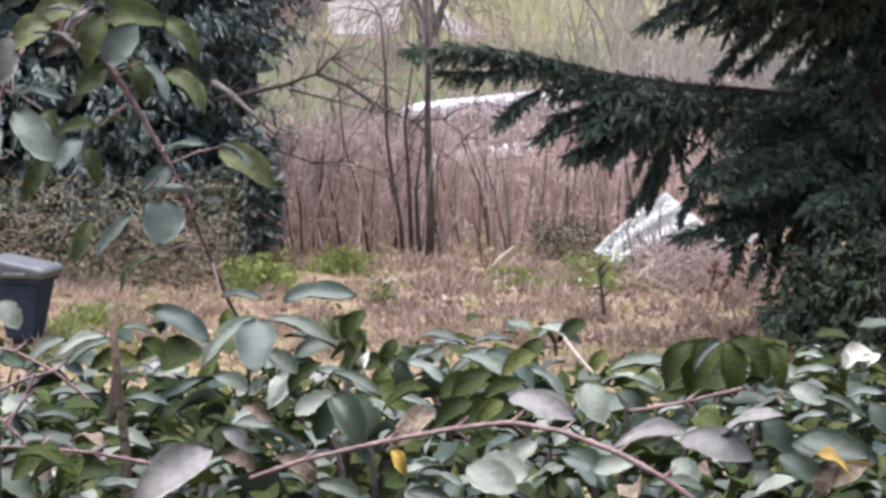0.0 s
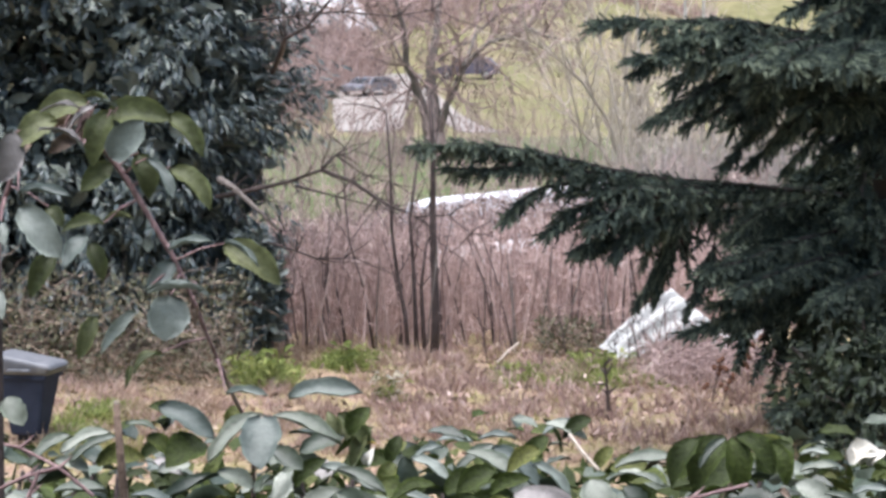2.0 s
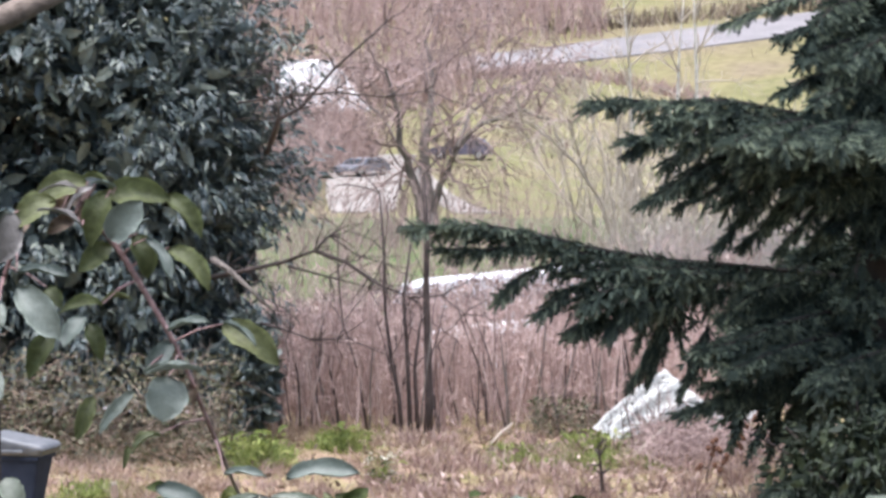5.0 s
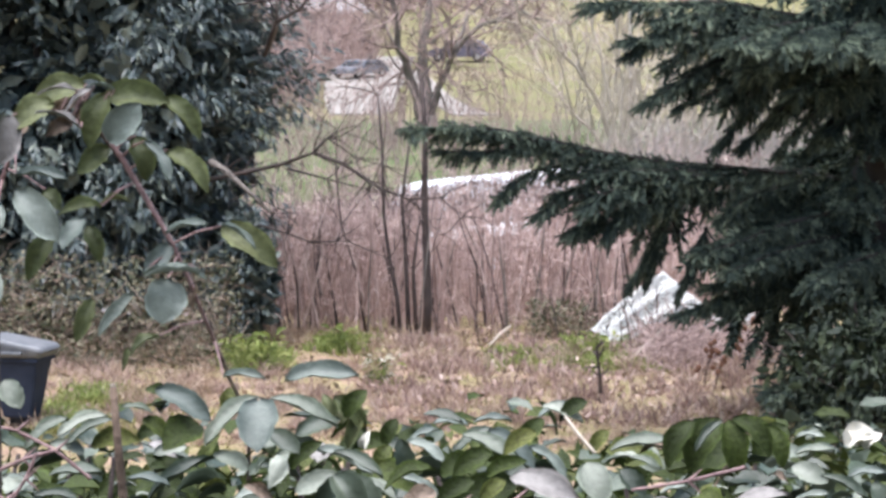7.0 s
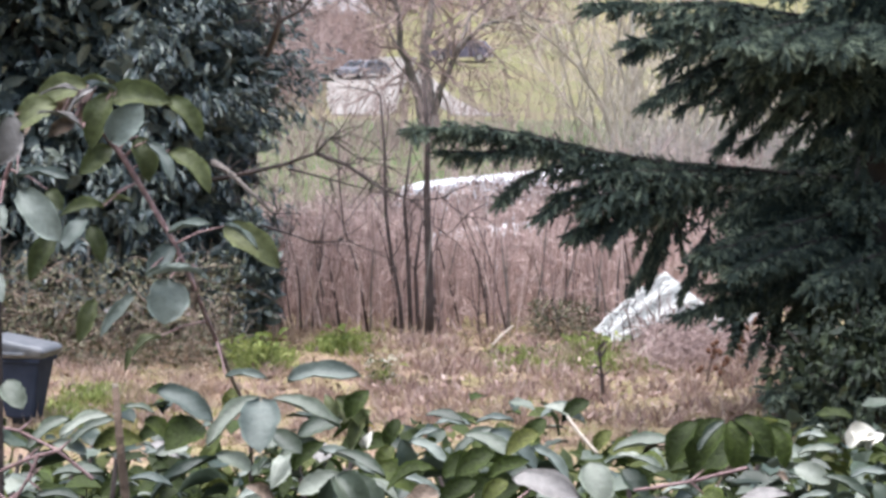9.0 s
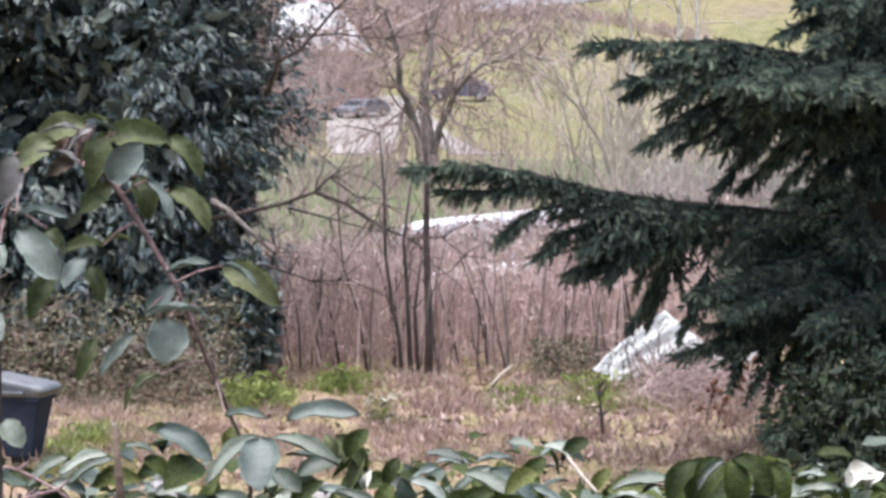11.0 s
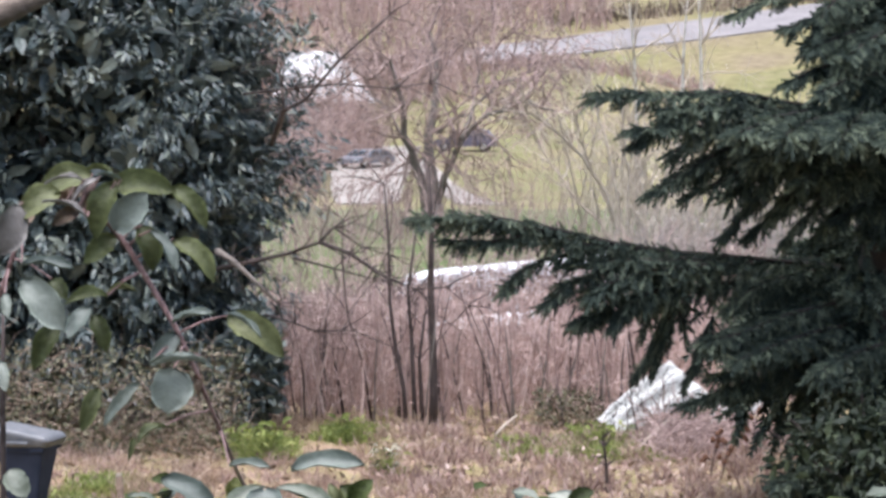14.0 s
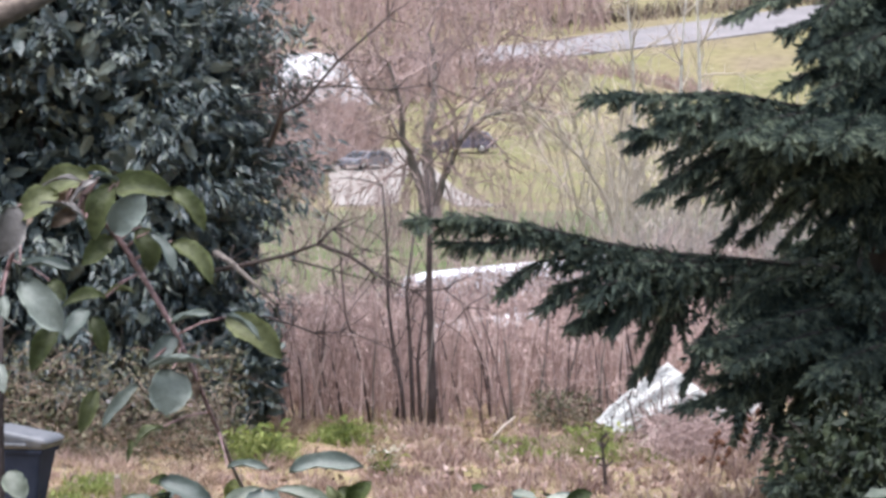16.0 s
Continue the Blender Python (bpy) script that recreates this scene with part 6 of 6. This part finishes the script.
        ((0.415, 3.741, 4.073), (0.449, 3.729, 4.099), 0.5, RUST, F), ((-0.028, 3.609, 4.089), (0.017, 3.597, 4.083), 0.4, GREY, F), ((0.110, 3.873, 4.100), (0.073, 3.861, 4.071), 0.5, GREY, F),
        ((-0.383, 3.900, 4.062), (-0.443, 3.888, 4.086), 0.5, RUST, F), ((-0.408, 3.900, 4.053), (-0.357, 3.888, 4.072), 0.5, GREEN, F), ((0.417, 3.900, 4.055), (0.449, 3.888, 4.078), 0.5, RUST, F),
        ((0.436, 3.880, 4.061), (0.469, 3.868, 4.080), 0.4, YELLOW, F), ((0.419, 3.860, 4.041), (0.427, 3.848, 4.074), 0.4, RUST, F), ((-0.193, 3.700, 4.121), (-0.216, 3.688, 4.141), 0.6, MAUVE, F),
        ((-0.187, 3.750, 4.090), (-0.219, 3.738, 4.110), 0.5, RUST, F), ((-0.126, 3.800, 4.069), (-0.162, 3.788, 4.102), 0.5, RUST, F), ((-0.171, 3.600, 4.154), (-0.127, 3.588, 4.133), 0.14, BLUE, S),
        ((-0.091, 4.400, 4.107), (-0.087, 4.388, 4.126), 0.6, CREAM, F), ((-0.140, 4.200, 4.134), (-0.073, 4.188, 4.112), 0.3, BLUE, S),
        ((-0.415, 4.600, 4.120), (-0.478, 4.588, 4.091), 0.34, GREY, S), ((-0.444, 4.600, 4.084), (-0.385, 4.588, 4.100), 0.5, GREEN, F), ((-0.510, 4.600, 4.084), (-0.544, 4.588, 4.107), 0.5, GREEN, F),
        ((-0.452, 4.600, 4.076), (-0.494, 4.588, 4.092), 0.45, GREY, F), ((-0.378, 4.600, 4.120), (-0.341, 4.588, 4.098), 0.5, GREEN, F), ((-0.364, 4.600, 4.127), (-0.403, 4.588, 4.140), 0.4, GREY, S),
        ((-0.342, 4.600, 4.149), (-0.370, 4.588, 4.162), 0.6, GREEN, F), ((-0.321, 4.600, 4.084), (-0.363, 4.588, 4.078), 0.5, GREY, F), ((-0.132, 4.600, 4.149), (-0.088, 4.588, 4.107), 0.4, SAGE, F),
        ((-0.095, 4.600, 4.127), (-0.117, 4.588, 4.085), 0.4, SAGE, F), ((-0.124, 4.600, 4.120), (-0.182, 4.588, 4.103), 0.5, GREY, F), ((-0.059, 4.600, 4.091), (-0.110, 4.588, 4.085), 0.5, GREEN, F),
        ((-0.052, 4.600, 4.120), (-0.070, 4.588, 4.085), 0.5, GREEN, F), ((-0.262, 4.600, 4.160), (-0.272, 4.588, 4.129), 0.6, GREEN, F), ((-0.154, 4.600, 4.091), (-0.204, 4.588, 4.078), 0.4, GREY, F),
        ((0.137, 4.600, 4.120), (0.104, 4.588, 4.085), 0.5, GREEN, F), ((0.093, 4.600, 4.091), (0.050, 4.588, 4.078), 0.5, GREEN, F), ((0.220, 4.600, 4.105), (0.195, 4.588, 4.078), 0.5, GREEN, F),
    )
    for base, tip, wide, mesh, face in heroes:
        one_leaf(ob, base, tip, wide, mesh, face)
    for line, r in (
        ([(-0.179, 3.450, 4.129), (-0.127, 3.450, 4.147), (-0.046, 3.450, 4.166), (0.020, 3.450, 4.178), (0.074, 3.450, 4.184), (0.123, 3.450, 4.175), (0.176, 3.420, 4.159), (0.218, 3.400, 4.138), (0.255, 3.400, 4.111), (0.294, 3.400, 3.991)], 0.0029),
        ([(-0.474, 3.700, 4.229), (-0.431, 3.680, 4.223), (-0.389, 3.660, 4.205), (-0.354, 3.660, 4.176)], 0.0019),
        ([(-0.450, 3.550, 4.192), (-0.408, 3.530, 4.214), (-0.376, 3.520, 4.224)], 0.0021),
        ([(-0.443, 3.500, 4.193), (-0.422, 3.500, 4.177), (-0.400, 3.500, 4.154)], 0.0021),
        ([(-0.422, 3.500, 4.168), (-0.402, 3.500, 4.199), (-0.391, 3.500, 4.224)], 0.0019),
        ([(-0.431, 3.400, 4.169), (-0.377, 3.400, 4.167), (-0.324, 3.400, 4.162), (-0.265, 3.400, 4.151)], 0.0018),
        ([(0.196, 3.600, 4.173), (0.253, 3.600, 4.182), (0.310, 3.600, 4.196)], 0.0020),
    ):
        s = Soup()
        q = np.array([tuple(p) for p in line])
        at = np.linspace(0, len(line) - 1, 14 * (len(line) - 1) + 1)
        fine = np.stack([np.interp(at, range(len(line)), q[:, c]) for c in range(3)], axis=1)
        fine[2:-2] = (fine[:-4] + fine[1:-3] + fine[2:-2] + fine[3:-1] + fine[4:]) / 5
        fine[1:-1] += rng.normal(size=(len(fine) - 2, 3)) * 0.00015
        s.tube(fine, [0.88 * r * (0.85 + 0.3 * i / len(fine)) * (1.35 if i % 14 == 7 else 1.0 + 0.04 * rng.normal()) for i in range(len(fine))], 8)
        cane = part("arching_cane", s.mesh("arching_cane", M["red_stem"], True), ob, "reddish thorny arching cane")
        for p in line[1:-1]:
            for side in (1, -1):
                q = Vector(p) + Vector((0.010, 0, 0.009 * side))
                th = Soup()
                th.tube([p, q, q + Vector((0.004, 0, 0.004 * side))], [0.0022, 0.001, 0.0002], 4)
                part("thorn", th.mesh("thorn", M["red_stem"]), cane)
    s = Soup()
    s.tube([(0.151, 4.200, 4.172), (0.164, 4.150, 4.158), (0.181, 4.100, 4.143)], [0.0018, 0.0023, 0.002], 7)
    part("pale_stick", s.mesh("pale_stick", M["pale_twig"], True), ob, "short pale peeled stick")
    s = Soup()
    s.tube([(-0.321, 3.700, 4.070)[:2] + (3.05,), (-0.320, 3.700, 4.111), (-0.328, 3.700, 4.188), (-0.334, 3.700, 4.267)], [0.006, 0.0056, 0.0048, 0.0036], 8)
    part("cut_stick", s.mesh("cut_stick", M["stick"], True), ob, "brown upright cut stem")
    s = Soup()
    s.tube([(-0.334, 3.700, 4.266), (-0.334, 3.700, 4.269)], [0.0037, 0.0033], 8)
    part("cut_face", s.mesh("cut_face", M["pale_twig"]), ob, "pale cut end of a stem")
    s = Soup()
    s.tube([(-0.441, 3.600, 4.087)[:2] + (3.05,), (-0.441, 3.600, 4.104), (-0.441, 3.600, 4.247), (-0.441, 3.600, 4.361), (-0.440, 3.600, 4.440)], [0.004, 0.004, 0.0036, 0.003, 0.0015], 8)
    part("thin_stick", s.mesh("thin_stick", M["dark_bark"], True), ob, "thin dark upright stem")


hedge()


def spray():
    ob = thing("leafy_spray", "arching reddish stem with grey-green oval leaves above the hedge", "branch")
    s = Soup()
    line = [(-0.280, 5.400, 3.995)[:2] + (3.05,), (-0.281, 5.350, 4.002), (-0.265, 4.900, 4.099), (-0.225, 3.900, 4.251), (-0.210, 3.520, 4.313), (-0.224, 3.480, 4.356), (-0.239, 3.460, 4.399), (-0.257, 3.450, 4.440), (-0.281, 3.450, 4.481), (-0.302, 3.450, 4.516), (-0.319, 3.450, 4.538), (-0.343, 3.450, 4.550), (-0.378, 3.450, 4.567)]
    s.tube(line, [0.005, 0.0035, 0.0028, 0.0022, 0.0020, 0.0021, 0.0024, 0.0026, 0.0028, 0.0030, 0.0026, 0.0022, 0.0015], 8)
    part("stem", s.mesh("stem", M["red_stem"], True), ob, "reddish woody stem")
    s = Soup()
    second = [(-0.460, 3.500, 4.204)[:2] + (3.05,), (-0.460, 3.500, 4.204), (-0.437, 3.500, 4.448), (-0.412, 3.480, 4.515), (-0.392, 3.460, 4.551), (-0.378, 3.450, 4.567)]
    s.tube(second, [0.003, 0.003, 0.0028, 0.0024, 0.0018, 0.0013], 8)
    part("stem", s.mesh("stem", M["red_stem"], True), ob)
    F, S = (0.1, -0.9, 0.4), (0.0, -0.15, 1.0)
    for base, tip, wide, mesh, face in (
        ((-0.312, 3.420, 4.533), (-0.282, 3.405, 4.569), 0.66, BLUE, F), ((-0.313, 3.450, 4.579), (-0.336, 3.435, 4.529), 0.48, SAGE, (-0.3, -0.9, 0.3)), ((-0.319, 3.460, 4.576), (-0.259, 3.445, 4.575), 0.46, SAGE, F),
        ((-0.261, 3.460, 4.574), (-0.224, 3.445, 4.540), 0.4, SAGE, (0.3, -0.8, 0.5)), ((-0.278, 3.430, 4.533), (-0.250, 3.415, 4.498), 0.36, BLUE, (0.5, -0.4, 0.7)), ((-0.288, 3.450, 4.537), (-0.275, 3.435, 4.498), 0.55, SAGE, (0.3, -0.9, 0.2)),
        ((-0.257, 3.440, 4.524), (-0.215, 3.425, 4.492), 0.44, SAGE, (0.4, -0.7, 0.5)), ((-0.314, 3.460, 4.526), (-0.343, 3.445, 4.504), 0.55, SAGE, F), ((-0.364, 3.440, 4.570), (-0.405, 3.425, 4.550), 0.62, SAGE, (-0.1, -0.8, 0.6)),
        ((-0.336, 3.460, 4.586), (-0.390, 3.445, 4.572), 0.5, SAGE, (0, -0.8, 0.6)), ((-0.334, 3.470, 4.580), (-0.370, 3.455, 4.562), 0.5, RUST, (0, -0.9, 0.4)), ((-0.339, 3.470, 4.573), (-0.343, 3.455, 4.551), 0.5, RUST, F), ((-0.341, 3.430, 4.582), (-0.377, 3.415, 4.585), 0.14, MAUVE, S), ((-0.337, 3.420, 4.547), (-0.374, 3.405, 4.569), 0.2, MAUVE, S),
        ((-0.327, 3.440, 4.584), (-0.357, 3.425, 4.563), 0.2, MAUVE, S), ((-0.308, 3.450, 4.581), (-0.330, 3.435, 4.589), 0.2, BLUE, S), ((-0.349, 3.460, 4.551), (-0.372, 3.445, 4.541), 0.55, RUST, F),
        ((-0.393, 3.460, 4.548), (-0.403, 3.445, 4.537), 0.5, RUST, F), ((-0.403, 3.430, 4.558), (-0.419, 3.415, 4.510), 0.6, MAUVE, (0.4, -0.9, 0.2)), ((-0.401, 3.430, 4.501), (-0.350, 3.415, 4.502), 0.27, BLUE, (0, -0.4, 0.9)),
        ((-0.399, 3.420, 4.487), (-0.359, 3.405, 4.442), 0.52, BLUE, (0.3, -1.0, 0.1)), ((-0.376, 3.460, 4.485), (-0.361, 3.445, 4.469), 0.55, SAGE, F), ((-0.321, 3.450, 4.470), (-0.360, 3.435, 4.469), 0.36, SAGE, (0, -0.6, 0.7)),
        ((-0.323, 3.460, 4.471), (-0.295, 3.445, 4.481), 0.16, SAGE, S), ((-0.335, 3.420, 4.460), (-0.356, 3.405, 4.434), 0.58, BLUE, (-0.4, -0.8, 0.4)), ((-0.336, 3.470, 4.450), (-0.323, 3.455, 4.417), 0.45, SAGE, F),
        ((-0.366, 3.450, 4.443), (-0.394, 3.435, 4.403), 0.42, SAGE, (-0.2, -0.9, 0.3)), ((-0.258, 3.430, 4.446), (-0.218, 3.415, 4.459), 0.26, BLUE, (0, -0.4, 0.9)), ((-0.204, 3.420, 4.455), (-0.170, 3.405, 4.436), 0.17, BLUE, (0.2, -0.2, 1)),
        ((-0.206, 3.440, 4.451), (-0.152, 3.425, 4.419), 0.46, SAGE, (0.2, -0.9, 0.4)), ((-0.281, 3.430, 4.406), (-0.249, 3.415, 4.416), 0.16, BLUE, S), ((-0.251, 3.430, 4.415), (-0.217, 3.415, 4.404), 0.15, BLUE, S),
        ((-0.225, 3.420, 4.409), (-0.276, 3.405, 4.412), 0.17, BLUE, S), ((-0.257, 3.430, 4.402), (-0.261, 3.415, 4.361), 0.98, BLUE, (0.25, -1.0, -0.25)), ((-0.255, 3.450, 4.433), (-0.278, 3.435, 4.406), 0.52, BLUE, (-0.3, -1.0, -0.2)),
        ((-0.293, 3.470, 4.384), (-0.327, 3.455, 4.346), 0.26, BLUE, (-0.4, -0.9, 0.1)), ((-0.333, 3.480, 4.378), (-0.349, 3.465, 4.339), 0.38, SAGE, F), ((-0.269, 3.480, 4.342), (-0.298, 3.465, 4.330), 0.42, SAGE, S),
        ((-0.299, 3.480, 4.330), (-0.303, 3.465, 4.311), 0.25, SAGE, F), ((-0.206, 3.460, 4.305), (-0.166, 3.445, 4.308), 0.26, BLUE, (0, -0.5, 0.8)), ((-0.419, 3.440, 4.472), (-0.414, 3.425, 4.451), 0.4, BLUE, F),
        ((-0.423, 3.440, 4.407), (-0.417, 3.425, 4.381), 0.4, BLUE, F), ((-0.418, 3.460, 4.301), (-0.401, 3.445, 4.276), 0.7, GREY, F), ((-0.346, 3.480, 4.589), (-0.317, 3.465, 4.592), 0.18, SAGE, S),
        ((-0.237, 3.470, 4.396), (-0.235, 3.455, 4.373), 0.3, RUST, F),
    ):
        one_leaf(ob, base, tip, wide, mesh, face)
        b = Vector(base)
        joints = [Vector(p).lerp(Vector(q), k / 6) for way in (line, second) for p, q in zip(way[2:], way[3:]) for k in range(7)]
        near = min(joints, key=lambda j: (j - b).length)
        if (near - b).length < 0.055:
            t = Soup()
            t.tube([near, near.lerp(b, 0.5) + Vector((0, 0, 0.003)), b], [0.0014, 0.0011, 0.0009], 5)
            part("leaf_stalk", t.mesh("leaf_stalk", M["red_stem"]), ob)


spray()


def leaning_pole():
    s = Soup()
    s.tube([(-4.6, 4.5, 3.0), (-0.551, 4.500, 4.751), (-0.460, 4.500, 4.795)], [0.020, 0.017, 0.014], 8)
    ob = new("leaning_pole", s.mesh("leaning_pole", M["plank"], True))
    tagged(ob, "weathered brown wooden pole leaning beside the terrace", "pole")


leaning_pole()
